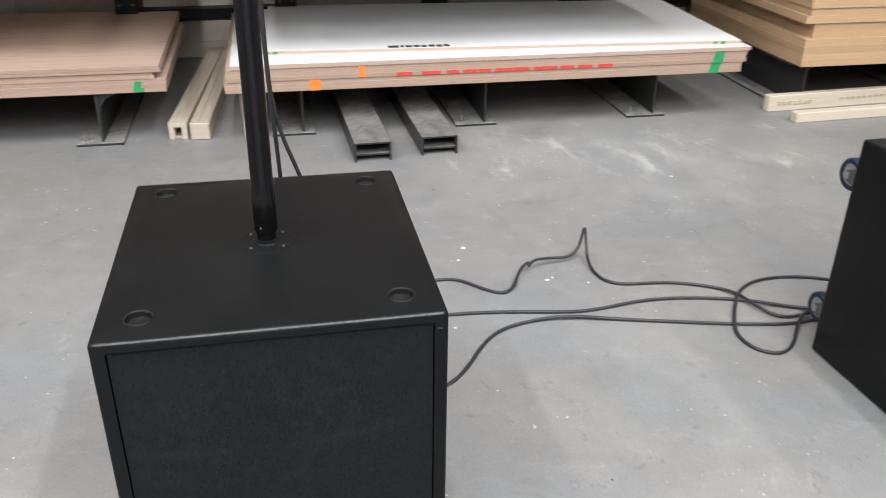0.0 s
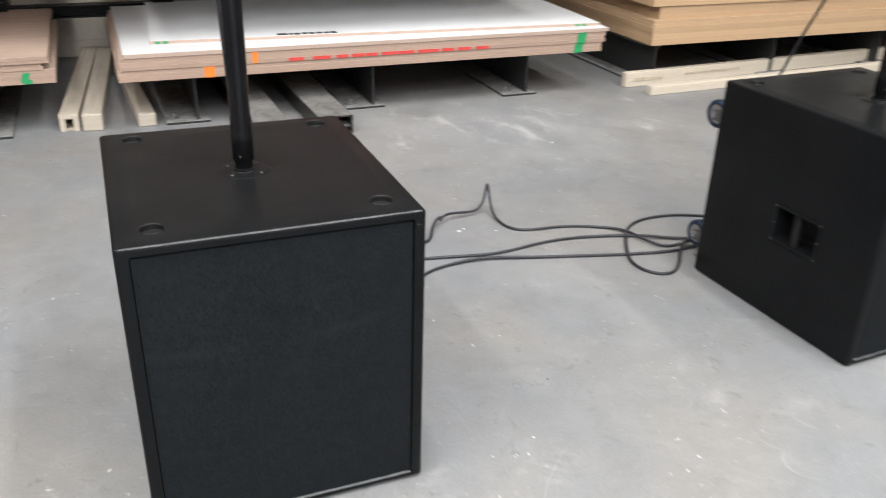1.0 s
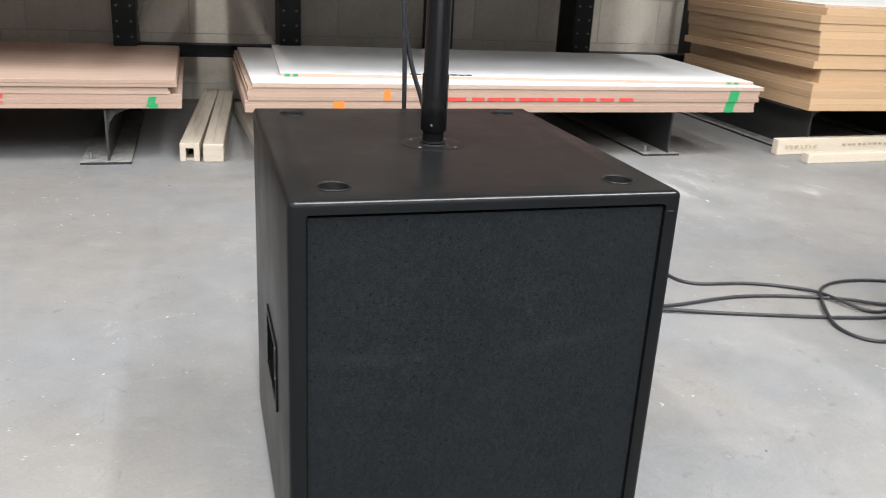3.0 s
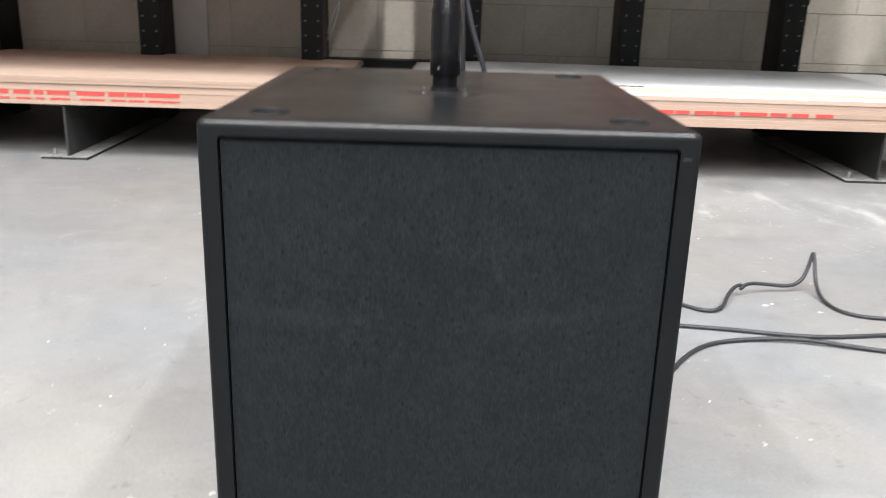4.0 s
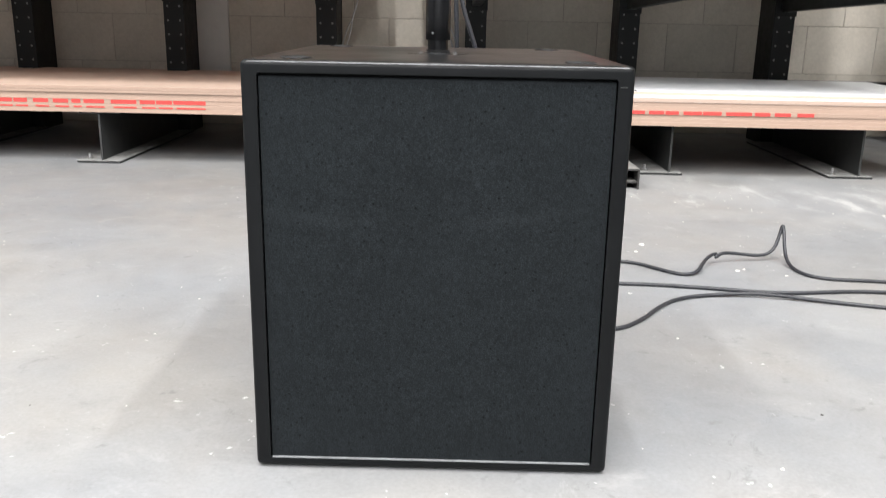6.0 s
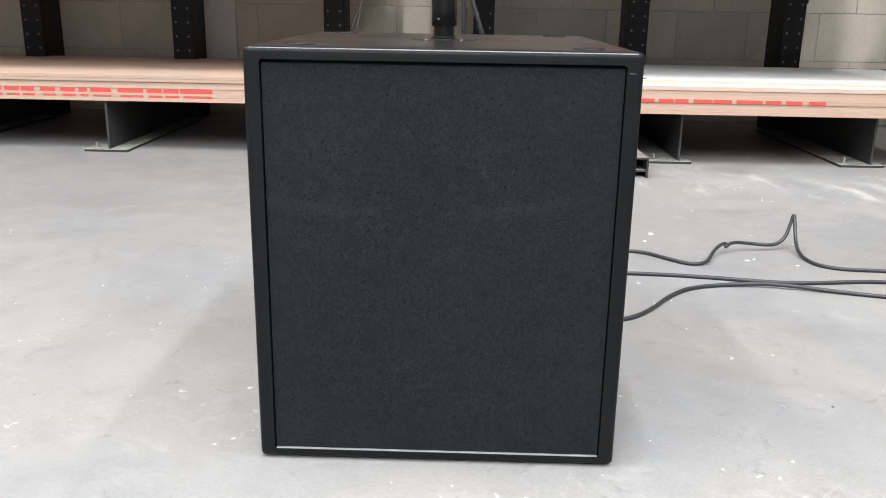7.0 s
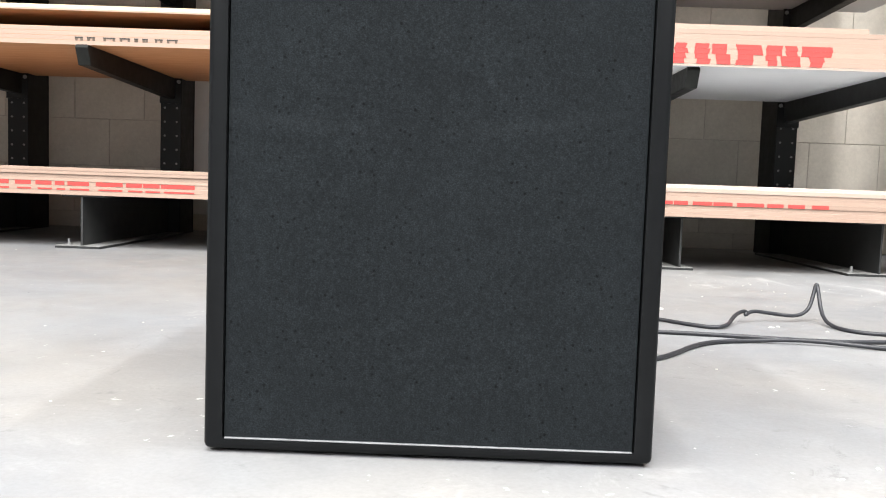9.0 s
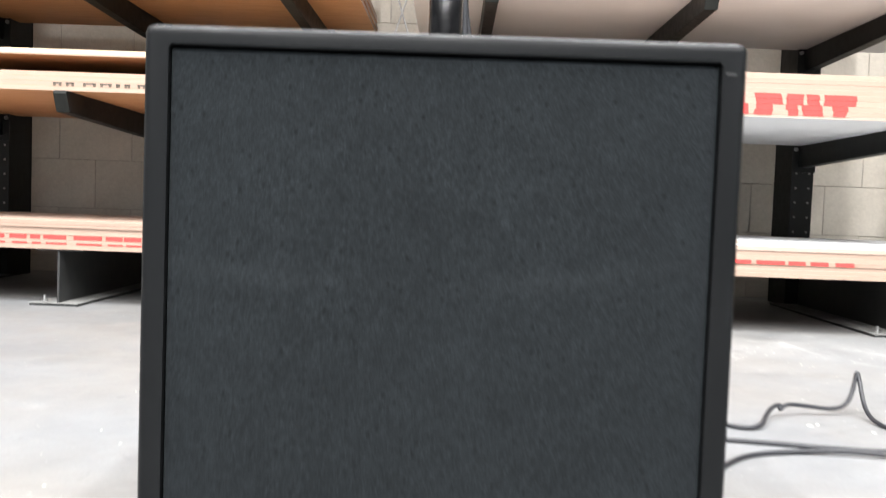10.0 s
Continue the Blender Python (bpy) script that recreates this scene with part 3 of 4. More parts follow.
# stack of bare plywood
S1Y = 2.672
g = "sheets in the bare stack"
C = pack("plywood_sheet", -3.485, -0.432, S1Y, 1.22, BEAM_H, 0.292, 3, M_PLYPINK, "bare pinkish plywood sheet in a stack on steel beams", g, 0.003)
pack("plywood_sheet", -3.53, -0.480, S1Y - 0.003, 1.22, 0.292, 0.322, 2, M_PLYPINK, "bare pinkish plywood sheet in a stack on steel beams", g, 0.006)
pack("plywood_sheet", -3.50, -0.452, S1Y - 0.010, 1.22, 0.322, 0.352, 2, M_PLYPINK, "bare pinkish plywood sheet on top of a stack", g, 0.005)
for x0, x1 in ((-2.14, -2.07), (-2.055, -1.989), (-1.981, -1.920), (-1.891, -1.823), (-1.801, -1.732), (-1.716, -1.676), (-1.661, -1.568), (-1.537, -1.421), (-1.405, -1.336), (-1.330, -1.259), (-1.252, -1.106)):
    mark(C[2], (x0 + x1) / 2, 0.2825, x1 - x0, 0.0165, M_RED, "red stencil bar")
    mark(C[1], (x0 + x1) / 2 + 0.006, 0.2575, (x1 - x0) * 0.9, 0.0065, M_RED, "faded red stencil bar")
mark(C[1], -0.552, 0.262, 0.030, 0.040, M_GREEN, "green spray mark", lean=0.3)
mark(C[0], -0.545, 0.243, 0.036, 0.018, M_GREEN, "green spray mark")

# second level, bare side
g = "sheets on the middle arms"
F = pack("plywood_sheet", -3.50, -0.452, 2.655, 1.22, ARM_L, 0.953, 4, M_PLYTAN, "tan plywood sheet lying on rack arms", g, 0.005)
for x0, x1 in ((-1.623, -1.588), (-1.571, -1.536), (-1.501, -1.449), (-1.431, -1.385), (-1.368, -1.350), (-1.333, -1.309), (-1.280, -1.246), (-1.228, -1.182)):
    mark(F[1], (x0 + x1) / 2, 0.9075, x1 - x0, 0.0045, M_INK, "black stencil bar")
    for x in (x0 + 0.006, x1 - 0.006):
        mark(F[1], x, 0.9000, 0.010, 0.0105, M_FADED, "black stencil bar")
mark(F[2], -0.583, 0.915, 0.042, 0.040, M_GREEN, "green spray mark", lean=-0.65)
for x in (-2.3, -0.95):
    b = box(bmesh.new(), -0.042, 0.042, 0, 1.1, 0, 0.062, 0.003)
    thing("spacer_block", b, M_BIRCH, "pale timber spacer between plywood sheets", "spacer", "spacers", m=pose(x, 2.70, 0.953))
b = bmesh.new()
ribs = []
for i in range(41):
    x = -3.43 + 3.06 * i / 40
    sag = max(0.0, (x + 0.93) / 0.58)
    z = 1.0152 - 0.058 * sag ** 1.15
    ribs.append([b.verts.new((x, y, zz)) for y, zz in ((2.63, z), (3.80, z), (3.80, z + 0.007), (2.63, z + 0.007))])
for p, q in zip(ribs, ribs[1:]):
    for k in range(4):
        b.faces.new((p[k], q[k], q[(k + 1) % 4], p[(k + 1) % 4]))
b.faces.new(ribs[0])
b.faces.new(ribs[-1][::-1])
bmesh.ops.recalc_face_normals(b, faces=b.faces)
thing("plywood_sheet", b, M_PLYTAN, "thin tan plywood sheet drooping over a spacer", "sheet", g)
sheet("plywood_sheet", -3.40, -0.35, 2.64, 3.83, 1.0226, 0.018, M_BIRCH, "pale plywood sheet resting on spacers", g)

# second level, white side
sheet("laminated_sheet", -0.19, 2.26, 2.545, 3.765, ARM_R, 0.010, M_WHITE, "white-faced sheet lying on rack arms", g)
J = pack("plywood_sheet", -0.192, 2.258, 2.545, 1.22, 0.867, 0.950, 4, M_PLYPINK, "pale plywood sheet with red stencil blocks", g, 0.004)
K = pack("plywood_sheet", -0.180, 2.0, 2.548, 1.22, 0.950, 1.0085, 3, M_PLYPINK, "pale plywood sheet lying on rack arms", g, 0.006)
K.append(sheet("plywood_sheet", -0.176, 1.70, 2.549, 3.765, 1.0085, 0.0195, M_PLYPINK, "pale plywood sheet lying on rack arms", g))
rng = random.Random(4)
# painted blocks: ends on the two upper sheets, then on the two lower
STENCIL = (
    (0.578, 0.640, 0.590, 0.648), (0.664, 0.727, 0.658, 0.722), (0.742, 0.806, 0.748, 0.812), (0.825, 0.883, 0.828, 0.880),
    (0.907, 0.958, 0.902, 0.955), (0.994, 1.052, 0.997, 1.050), (1.064, 1.120, 1.076, 1.138), (1.162, 1.268, 1.160, 1.229),
    (1.282, 1.352, 1.285, 1.330), (1.358, 1.408, 1.346, 1.424), (1.430, 1.559, 1.463, 1.520),
)
for row in range(4):
    zc = 0.8775 + row * 0.0207
    for block in STENCIL:
        x0, x1 = block[:2] if row > 1 else block[2:]
        mark(J[row], (x0 + x1) / 2 + rng.uniform(-0.005, 0.005), zc, x1 - x0 + rng.uniform(-0.008, 0.004), 0.0202, M_RED, "faded red stencil block", lean=rng.uniform(-0.35, 0.35))

# third level
g = "sheets on the upper arms"
pack("plywood_sheet", -3.49, -0.44, 2.70, 1.18, 1.385, 1.49, 5, M_PLYTAN, "tan plywood sheet lying on upper rack arms", g, 0.005)
sheet("laminated_sheet", -0.20, 2.26, 2.60, 3.80, 1.365, 0.012, M_WHITE, "white-faced sheet lying on upper rack arms", g)
pack("plywood_sheet", -0.20, 2.25, 2.61, 1.20, 1.377, 1.45, 4, M_PLYPINK, "pale plywood sheet lying on upper rack arms", g, 0.005)

# fourth level, out of view: added to keep lamp light off the wall
g = "sheets on the top arms"
pack("plywood_sheet", -3.49, -0.44, 2.66, 1.12, 2.0, 2.06, 3, M_PLYTAN, "unseen tan plywood sheet on the top arms, shading the wall", g, 0.005)
pack("plywood_sheet", -0.20, 2.25, 2.60, 1.17, 2.0, 2.06, 3, M_PLYPINK, "unseen pale plywood sheet on the top arms, shading the wall", g, 0.005)

# fibreboard stack
g = "fibreboard sheets"
pack("fibreboard_sheet", 2.600, 5.66, 2.60, 1.22, BEAM_H + 0.004, 0.335, 3, M_MDF, "tan fibreboard sheet in a tall stack", g, 0.004)
pack("fibreboard_sheet", 2.600, 5.66, 2.605, 1.22, 0.335, 0.372, 2, M_MDF, "tan fibreboard sheet in a tall stack", g, 0.010)
pack("fibreboard_sheet", 2.648, 5.70, 2.63, 1.22, 0.372, 0.445, 2, M_MDF, "tan fibreboard sheet in a tall stack", g, 0.008)
pack("fibreboard_sheet", 2.600, 5.64, 2.62, 1.22, 0.445, 0.74, 8, M_MDF, "tan fibreboard sheet in a tall stack", g, 0.020)
sheet("laminated_sheet", 2.66, 5.70, 2.70, 3.83, 0.74, 0.012, M_WHITE, "white sheet on top of the fibreboard stack", g)

# ---- things on the floor by the racking ----
def hollow_timber(w, h, length, slot):
    b = bmesh.new()
    if slot:
        box(b, 0, w * 0.30, 0, length, 0, h, 0.002)
        box(b, w * 0.70, w, 0, length, 0, h, 0.002)
        box(b, w * 0.301, w * 0.699, 0.0, length, h * 0.72, h - 0.002, 0.001)
        box(b, w * 0.301, w * 0.699, 0.02, length, 0, h * 0.14)
    else:
        box(b, 0, w, 0, length, 0, h, 0.004)
        box(b, w * 0.06, w * 0.46, 0.01, length - 0.01, h, h + 0.004, 0.001)
    return b


thing("timber_beam", hollow_timber(0.082, 0.080, 1.42, True), M_OLDTIMBER, "dusty hollow timber beam lying on concrete", "timber", "timber beams", m=pose(-0.452, 2.70, 0, 0, 0, -5.0))
thing("timber_beam", hollow_timber(0.086, 0.078, 1.40, False), M_OLDTIMBER, "dusty solid timber beam lying on concrete", "timber", "timber beams", m=pose(-0.357, 2.68, 0, 0, 0, -4.4))
thing("timber_beam", hollow_timber(0.078, 0.060, 1.1, False), M_OLDTIMBER, "short timber beam under a plywood stack", "timber", "timber beams", m=pose(-0.117, 2.675, 0, 0, 0, 3))


def steel_channel(w, h, length):
    t = 0.008
    b = bmesh.new()
    box(b, 0, t, 0, length, 0, h, 0.001)
    box(b, w - t, w, 0, length, 0, h, 0.001)
    box(b, t, w - t, 0.0, length, h - t, h - 0.001)
    box(b, t, w - t, 0.012, length, h * 0.28, h * 0.28 + t)
    return b


thing("steel_channel", steel_channel(0.158, 0.086, 1.35), M_CHANNEL, "dusty steel channel lying under the plywood stack", "steel channel", "steel channels", m=pose(0.344, 2.275, 0, 0, 0, 1.5))
thing("steel_channel", steel_channel(0.160, 0.086, 1.35), M_CHANNEL, "dusty steel channel lying under the plywood stack", "steel channel", "steel channels", m=pose(0.640, 2.308, 0, 0, 0, 1.5))

plank = thing("plank", box(bmesh.new(), 0, 2.33, 0, 0.045, 0, 0.082, 0.003), M_TIMBER, "pale sawn plank with faint stamped print on its side", "plank", "planks", m=pose(2.492, 2.640, 0, 0, 0, 3.4))
x = 0.05
for w in (0.020, 0.026, 0.032, 0.022, 0.024, 0.022, 0.024):
    part("ink_mark", box(bmesh.new(), x, x + w * 0.75, -0.0045, 0.002, 0.034, 0.050), M_STAMP, plank, "faint stamped bar")
    x += w + 0.006
for i in range(12):
    part("ink_mark", box(bmesh.new(), 0.42 + i * 0.035, 0.44 + i * 0.035, -0.0045, 0.002, 0.042, 0.053), M_STAMP, plank, "faint stamped bar")
thing("plank", box(bmesh.new(), 0, 2.05, 0, 0.05, 0, 0.050, 0.003), M_TIMBER, "pale narrow sawn plank lying before another plank", "plank", "planks", m=pose(2.535, 2.452, 0, 0, 0, 2.6))
thing("wood_strip", box(bmesh.new(), 0, 0.28, 0, 0.025, 0, 0.018, 0.001), M_TIMBER, "short pale wood strip on the floor", "wood strip", m=pose(4.95, 2.90, 0, 0, 0, 60))


# ---- subwoofers ----
SW, SH, SD = 0.541, 0.620, 0.618


def subwoofer():
    sub = holder("subwoofer", "black subwoofer cabinet with cloth grille on concrete", "subwoofer", "subwoofers")
    hw = SW / 2
    b = box(bmesh.new(), -hw, hw, 0, SD, 0.004, SH, 0.008, 3)
    cuts = [box(bmesh.new(), -0.2475, 0.2475, -0.05, 0.016, 0.0165, 0.6025, 0.003)]
    for x in (-0.204, 0.204):
        for y in (0.066, 0.560):
            cuts.append(cyl(bmesh.new(), (x, y, SH), "z", 0.0225, 0.024, 28))
    for s in (-1, 1):
        cuts.append(box(bmesh.new(), s * hw - 0.065, s * hw + 0.065, 0.180, 0.330, 0.238, 0.335, 0.010, 2))
    b = cut(b, cuts, "cabinet")
    part("cabinet", b, M_CAB, sub, smooth=True)
    # cloth grille, slightly bellied
    b = bmesh.new()
    nx, nz = 24, 28
    grid = [[bm_v(b, -0.2457 + 0.4914 * i / nx, 0.0050 - 0.0025 * math.sin(math.pi * i / nx) * math.sin(math.pi * j / nz), 0.0185 + 0.5792 * j / nz) for i in range(nx + 1)] for j in range(nz + 1)]
    for j in range(nz):
        for i in range(nx):
            b.faces.new((grid[j][i], grid[j][i + 1], grid[j + 1][i + 1], grid[j + 1][i]))
    rim = [e for e in b.edges if e.is_boundary]
    ex = bmesh.ops.extrude_edge_only(b, edges=rim)
    for v in ex["geom"]:
        if isinstance(v, bmesh.types.BMVert):
            v.co.y = 0.015
    part("grille", b, M_GRILLE, sub, "dark woven cloth grille", True)
    # paler grey stands in for the reflection on this glossy ledge
    part("grille_lip", box(bmesh.new(), -0.2455, 0.2455, 0.001, 0.012, 0.0168, 0.0189, 0.0008), M_LIP, sub, "grey lower grille edge with its gloss in the colour")
    b = box(bmesh.new(), 0.2505, 0.2600, -0.0006, 0.004, 0.5910, 0.5926, 0.0003)
    part("scratch", b, M_BEAM, sub, "bare scratch on the rim")
    # front edge of the top: its highlight as a pale strip, with rubbed paint
    b = box(bmesh.new(), -0.261, 0.261, -0.0009, 0.0009, -0.00010, 0.00010)
    m = Matrix.Translation((0, 0.00245, SH - 0.00245)) @ Matrix.Rotation(radians(45), 4, "X")
    bmesh.ops.transform(b, matrix=m, verts=b.verts)
    part("worn_edge", b, M_GLINT, sub, "painted glint along the worn top edge")
    for x in (-0.204, 0.204):
        for y in (0.066, 0.560):
            b = bmesh.new()
            lathe(b, (x, y, SH), "z", [(0.0235, 0.0005), (0.0225, 0.0016), (0.0205, 0.0002), (0.0195, -0.009), (0.012, -0.0113), (0.0005, -0.0115)], 28)
            part("foot_cup", b, M_CUP, sub, "recessed round cup", True)
    # pole socket
    b = bmesh.new()
    lathe(b, (-0.006, 0.306, SH), "z", [(0.0525, 0.0), (0.0522, 0.0005), (0.0510, 0.0008), (0.024, 0.0008), (0.0225, 0.0024), (0.0195, 0.0024), (0.0195, 0.0)], 36)
    sock = part("pole_socket", b, M_CAB, sub, "round black pole socket plate", True)
    for k in range(4):
        a = math.radians(45 + 90 * k)
        b = bmesh.new()
        lathe(b, (-0.006 + 0.041 * math.cos(a), 0.306 + 0.041 * math.sin(a), SH + 0.0006), "z", [(0.0032, 0), (0.0027, 0.0010), (0.0003, 0.0013)], 10)
        part("screw", b, M_DULL, sock, "dull screw head", True)
    # side handles
    for s in (-1, 1):
        h = bmesh.new()
        x = s * hw
        for y0, y1, z0, z1 in ((0.172, 0.182, 0.230, 0.343), (0.328, 0.338, 0.230, 0.343), (0.182, 0.328, 0.230, 0.240), (0.182, 0.328, 0.333, 0.343)):
            box(h, min(x, x + s * 0.003), max(x, x + s * 0.003), y0, y1, z0, z1, 0.001)
        hd = part("side_handle", h, M_CAB, sub, "recessed black side handle")
        b = bmesh.new()
        cyl(b, (x - s * 0.014, 0.262, 0.2865), "z", 0.012, 0.100, 16)
        part("grip", b, M_CUP, hd, "", True)
        for y in (0.177, 0.333):
            for z in (0.236, 0.2865, 0.337):
                b = bmesh.new()
                cyl(b, (x + s * 0.0033, y, z), "x", 0.0026, 0.0016, 8)
                part("screw", b, M_DULL, hd, "dull screw head")
    # castors on the back
    for sx in (-1, 1):
        for z in (0.088, 0.492):
            cx, cy = sx * 0.205, SD + 0.072
            b = box(bmesh.new(), cx - 0.042, cx + 0.042, SD, SD + 0.006, z - 0.035, z + 0.035, 0.002)
            c = part("castor", b, M_STEEL, sub, "zinc castor plate")
            b = bmesh.new()
            for k in (-1, 1):
                prism(b, [(SD + 0.006, z - 0.026), (SD + 0.006, z + 0.026), (cy, z + 0.016), (cy + 0.014, z), (cy, z - 0.016)], cx + k * 0.020 - 0.0015, cx + k * 0.020 + 0.0015)
            part("fork", b, M_DULL, c, "zinc fork")
            b = bmesh.new()
            lathe(b, (cx, cy, z), "x", [(0.030, -0.014), (0.040, -0.014), (0.044, -0.009), (0.044, 0.009), (0.040, 0.014), (0.030, 0.014), (0.030, -0.014)], 32)
            part("tyre", b, M_BLUE, c, "blue rubber tyre", True)
            b = bmesh.new()
            cyl(b, (cx, cy, z), "x", 0.0302, 0.022, 24)
            cyl(b, (cx, cy, z), "x", 0.010, 0.052, 12)
            part("hub", b, M_STEEL, c, "bright zinc hub", True)
    return sub


def bm_v(b, x, y, z):
    return b.verts.new((x, y, z))


def speaker_pole(x, y):
    p = holder("speaker_pole", "black steel pole standing in the subwoofer's top", "pole", "speaker poles", pose(x, y, SH))
    b = bmesh.new()
    lathe(b, (0, 0, 0), "z", [(0.0003, 0.0005), (0.0172, 0.0005), (0.0172, 0.030), (0.0172, 0.05)], 32)
    part("spigot", b, M_POLE, p, "", True)
    b = bmesh.new()
    lathe(b, (0, 0, 0), "z", [(0.0172, 0.0225), (0.0205, 0.0225), (0.0210, 0.024), (0.0210, 0.110), (0.0195, 0.113), (0.0195, 1.30), (0.0003, 1.30)], 32)
    part("tube", b, M_POLE, p, "", True)
    b = bmesh.new()
    lathe(b, (0, 0, 0), "z", [(0.0172, 0.0035), (0.0200, 0.0035), (0.0200, 0.0060), (0.0172, 0.0060)], 32)
    part("collar", b, M_CUP, p, "thin black collar ring", True)
    b = bmesh.new()
    cyl(b, (-0.009, -0.0190, 0.034), "y", 0.0018, 0.004, 10)
    part("rivet", b, M_DULL, p, "dull rivet")
    return p


sub_a = subwoofer()
sub_b_pose = pose(1.738, 0.018, 0, 0, 0, 2.3)
sub_b = copy_thing(sub_a, sub_b_pose)
pole_a = speaker_pole(-0.006, 0.306)
copy_thing(pole_a, sub_b_pose @ pose(-0.006, 0.306, SH))

# cables down from the poles
cable("speaker_cable", [(0.004, 0.50, 1.75), (0.008, 0.60, 1.45), (0.012, 0.635, 1.15), (0.014, 0.640, 0.95), (0.017, 0.640, 0.85), (0.021, 0.640, 0.75), (0.025, 0.642, 0.66), (0.028, 0.650, 0.56), (0.03, 0.70, 0.35), (0.05, 0.76, 0.06), (0.12, 0.85, 0.008)], 0.0046, M_RUBBER, "black speaker cable hanging down behind a pole", group="speaker cables")
cable("speaker_cable", [(0.012, 0.50, 1.75), (0.014, 0.60, 1.45), (0.015, 0.640, 1.15), (0.016, 0.648, 0.92), (0.018, 0.648, 0.82), (0.024, 0.646, 0.76), (0.040, 0.644, 0.69), (0.060, 0.643, 0.635), (0.080, 0.650, 0.57), (0.10, 0.70, 0.40), (0.12, 0.76, 0.10), (0.16, 0.80, 0.008)], 0.0046, M_RUBBER, "black speaker cable hanging down behind a pole", group="speaker cables")
cable("speaker_cable", [(1.735, 0.345, 1.62), (1.742, 0.40, 1.30), (1.80, 0.62, 0.92), (1.855, 0.80, 0.66), (1.87, 0.92, 0.40), (1.86, 0.95, 0.10), (1.80, 0.93, 0.008)], 0.0042, M_RUBBER, "black speaker cable hanging down behind a pole", group="speaker cables")

# cables on the floor between the two cabinets
R = 0.0052
fc = "floor cables"
cable("floor_cable", [(0.12, 0.66, 0.16), (0.16, 0.78, 0.02), (0.28, 1.05, R), (0.40, 1.17, R), (0.491, 1.195, R), (0.558, 1.185, R), (0.615, 1.115, R), (0.668, 1.069, R), (0.712, 1.09, 0.008), (0.745, 1.16, 0.018), (0.775, 1.20, 0.028), (0.800, 1.215, 0.030), (0.790, 1.20, 0.018), (0.815, 1.225, 0.030), (0.87, 1.245, 0.022), (0.945, 1.25, 0.014), (0.985, 1.27, 0.030), (1.002, 1.285, 0.075), (1.009, 1.290, 0.104), (1.012, 1.283, 0.085), (1.006, 1.245, 0.034), (1.000, 1.20, 0.012), (1.001, 1.15, R), (1.012, 1.10, R), (1.040, 1.072, R), (1.084, 1.057, R), (1.215, 1.051, R), (1.343, 0.994, R), (1.389, 0.935, 0.012), (1.40, 0.85, 0.016), (1.446, 0.785, R), (1.52, 0.79, R), (1.60, 0.76, 0.04), (1.66, 0.66, 0.14)], 0.0050, M_RUBBER, "thin black cable kinked upwards on the floor", group=fc)
cable("floor_cable", [(0.10, 0.66, 0.12), (0.14, 0.78, 0.02), (0.28, 0.97, R), (0.486, 0.982, R), (0.666, 0.963, R), (0.848, 0.926, R), (0.939, 0.930, R), (1.078, 0.956, R), (1.206, 0.951, R), (1.359, 0.916, R), (1.428, 0.869, 0.014), (1.522, 0.835, R), (1.60, 0.78, 0.02), (1.68, 0.66, 0.10)], R, M_RUBBER, "black cable lying between the two cabinets", group=fc)
cable("floor_cable", [(0.22, 0.66, 0.06), (0.27, 0.66, 0.012), (0.34, 0.62, R), (0.414, 0.635, R), (0.476, 0.701, R), (0.539, 0.80, R), (0.606, 0.869, R), (0.700, 0.901, R), (0.822, 0.902, 0.012), (0.983, 0.860, R), (1.143, 0.818, R), (1.302, 0.776, R), (1.467, 0.746, R), (1.552, 0.763, R), (1.62, 0.70, 0.04), (1.66, 0.655, 0.10)], R, M_RUBBER, "black cable lying between the two cabinets", group=fc)
cable("floor_cable", [(1.82, 0.66, 0.10), (1.84, 0.80, 0.02), (1.80, 0.93, R), (1.731, 0.977, R), (1.633, 1.014, R), (1.513, 1.017, R), (1.419, 0.973, R), (1.346, 0.873, 0.012), (1.290, 0.775, 0.012), (1.270, 0.715, R), (1.285, 0.645, R), (1.338, 0.609, R), (1.400, 0.640, R), (1.470, 0.735, 0.018), (1.530, 0.790, 0.022), (1.60, 0.74, 0.03), (1.70, 0.66, 0.10)], R, M_RUBBER, "black cable looped on the floor by a castor", group=fc)

# ---- chips and crumbs on the floor ----
rng = random.Random(11)


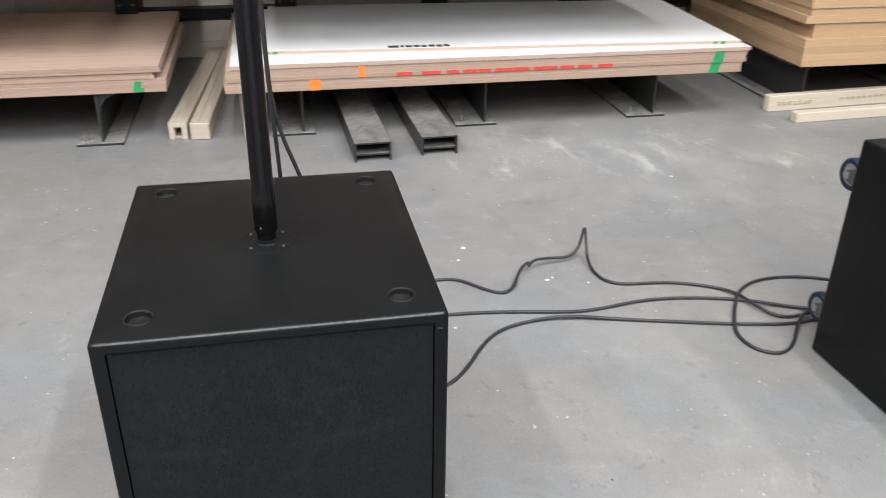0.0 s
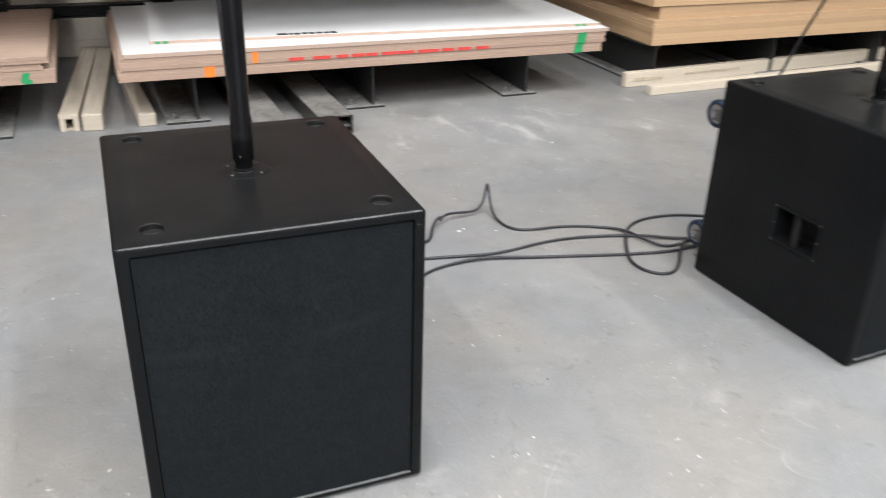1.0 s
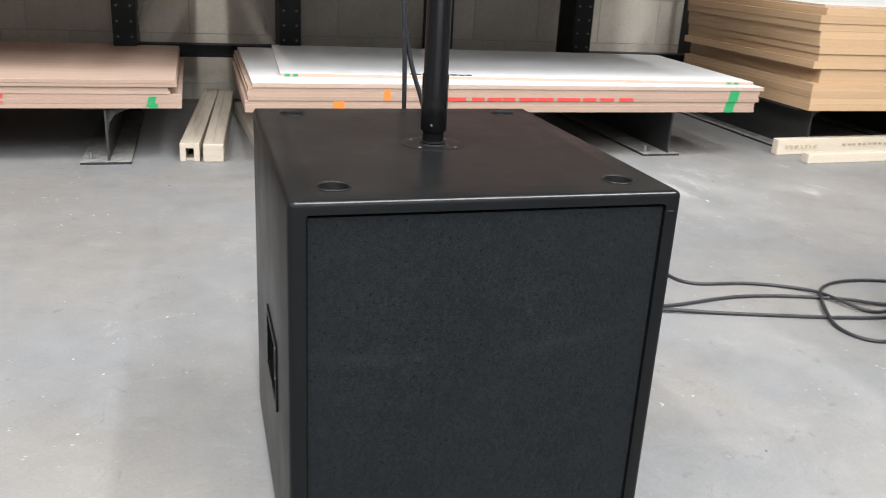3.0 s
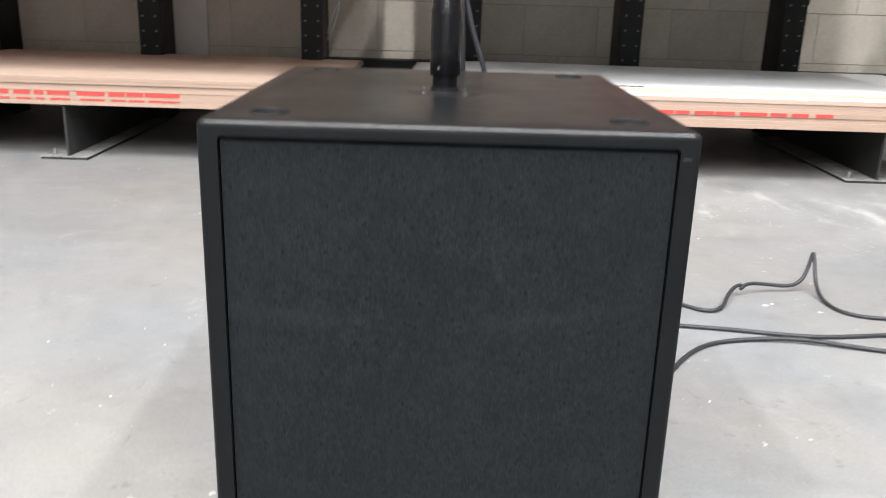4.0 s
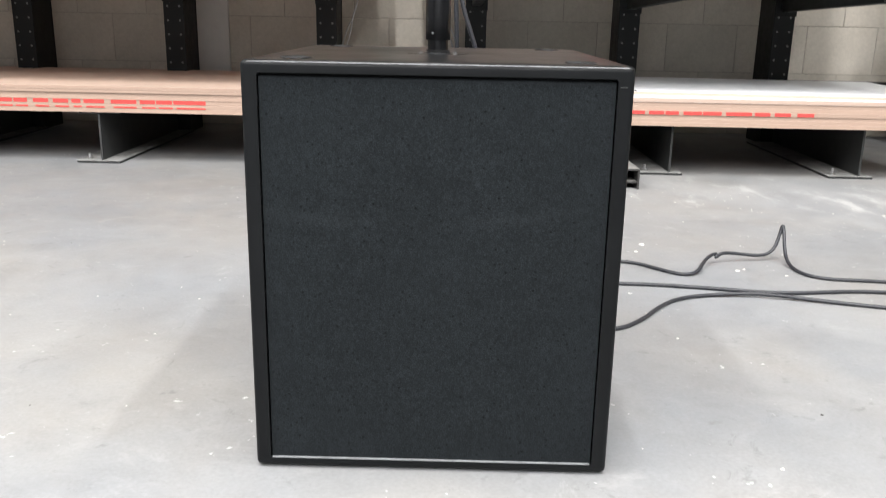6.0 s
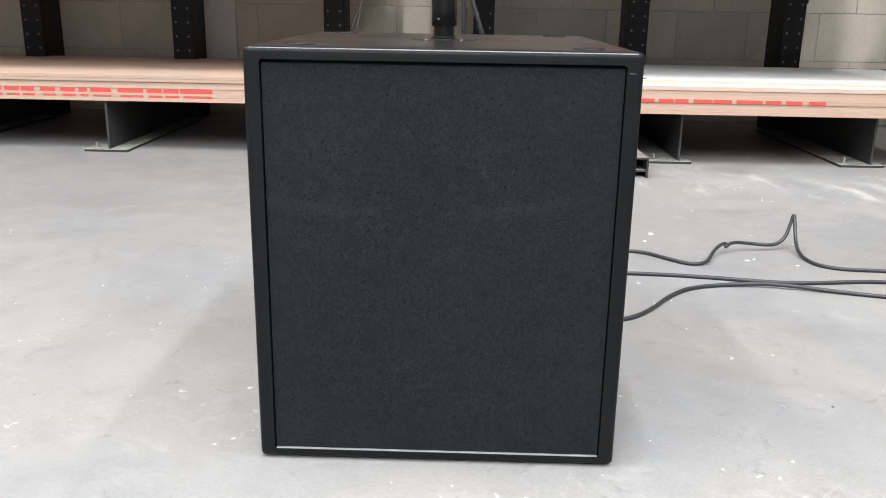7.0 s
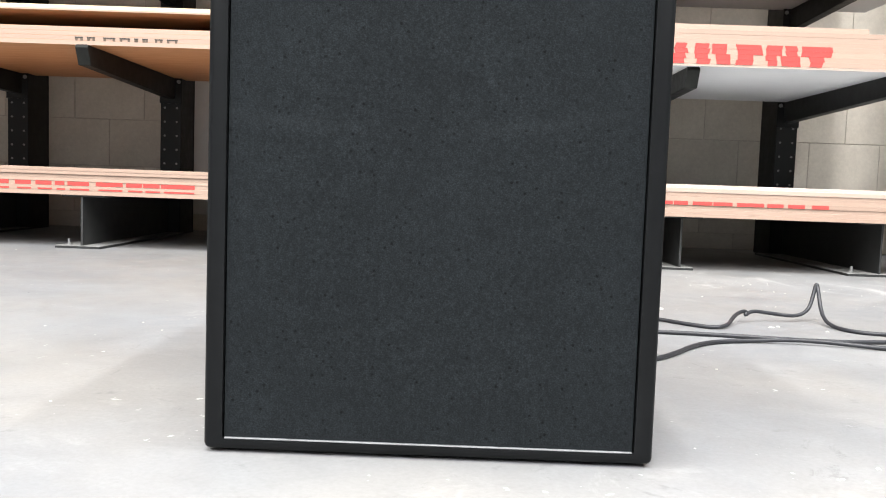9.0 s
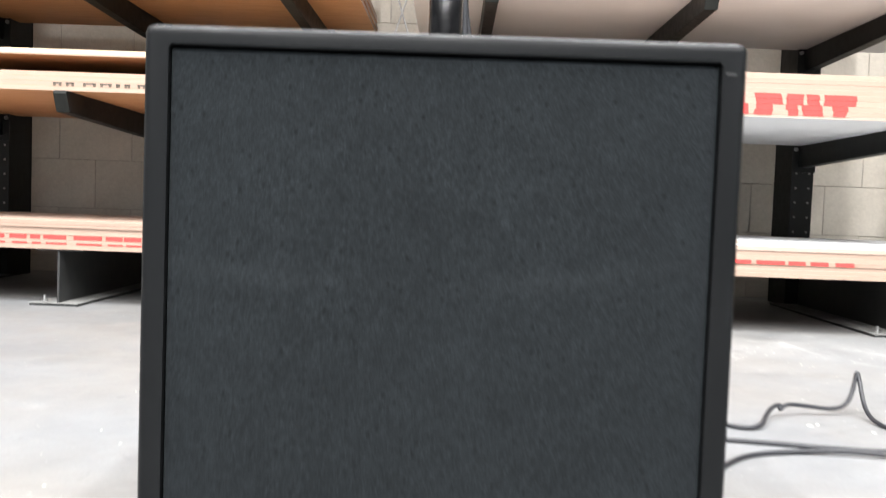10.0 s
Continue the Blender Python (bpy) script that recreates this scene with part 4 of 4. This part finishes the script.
def chip(b, x, y, s, z=0.0):
    n = rng.randint(5, 7)
    a0 = rng.random() * 6.28
    h = s * rng.uniform(0.15, 0.45)
    lo, hi = [], []
    for i in range(n):
        a = a0 + 6.283 * i / n
        r = s * rng.uniform(0.6, 1.1)
        lo.append(b.verts.new((x + r * math.cos(a), y + r * 0.8 * math.sin(a), z)))
        hi.append(b.verts.new((x + r * 0.8 * math.cos(a), y + r * 0.64 * math.sin(a), z + h * rng.uniform(0.7, 1.2))))
    b.faces.new(hi)
    for i in range(n):
        j = (i + 1) % n
        b.faces.new((lo[i], lo[j], hi[j], hi[i]))


for x, y, s in ((0.621, 1.405, 0.010), (0.585, 1.32, 0.007), (0.838, 1.14, 0.009), (0.86, 1.15, 0.006), (0.962, 1.10, 0.007), (-0.62, 0.55, 0.003), (-0.55, 0.20, 0.003), (1.62, 1.9, 0.008)):
    b = bmesh.new()
    chip(b, 0, 0, s)
    thing("plaster_chip", b, M_CHIP, "small pale plaster chip on the floor", "debris", "plaster chips", m=pose(x, y, 0))
b = bmesh.new()
for _ in range(280):
    x, y = rng.uniform(-2.6, 3.4), rng.uniform(-0.8, 3.0)
    if -0.30 < x < 0.30 and -0.05 < y < 0.65 or 1.40 < x < 2.05 and -0.02 < y < 0.66:
        continue
    if rng.random() < 0.45:
        x, y = rng.gauss(1.2, 0.55), rng.gauss(2.15, 0.25)
    chip(b, x, y, rng.choice((0.0012, 0.0018, 0.0025, 0.0035)))
thing("floor_crumbs", b, M_CHIP, "scattered pale plaster crumbs", "debris", kind="stuff")
b = bmesh.new()
for _ in range(45):
    x, y = rng.uniform(-2.6, 3.4), rng.uniform(-0.8, 2.6)
    if -0.30 < x < 0.30 and -0.05 < y < 0.65 or 1.40 < x < 2.05 and -0.02 < y < 0.66:
        continue
    chip(b, x, y, rng.choice((0.0015, 0.002, 0.0035)))
thing("dark_crumbs", b, M_INK, "scattered dark crumbs of dirt", "debris", kind="stuff")

# ---- wall blocks ----
BW, BH, J1 = 0.428, 0.285, 0.0045
bm = box(bmesh.new(), 0, BW - J1, 0.0075, 0.014, 0, BH - J1, 0.0015)
block_full = finish(bm, "block", M_BLOCK)
for row in range(10):
    z = 0.097 + (row - 1) * BH
    for k in range(28):
        x = 0.463 + (k - 13) * BW + (BW / 2 if row % 2 else 0.0)
        ob = new("block", block_full)
        ob.parent = wall_north
        if row == 0:
            ob.location, ob.scale = (x, WALL_Y, 0.002), (1, 1, (0.097 - J1) / (BH - J1))
        else:
            ob.location = (x, WALL_Y, z)
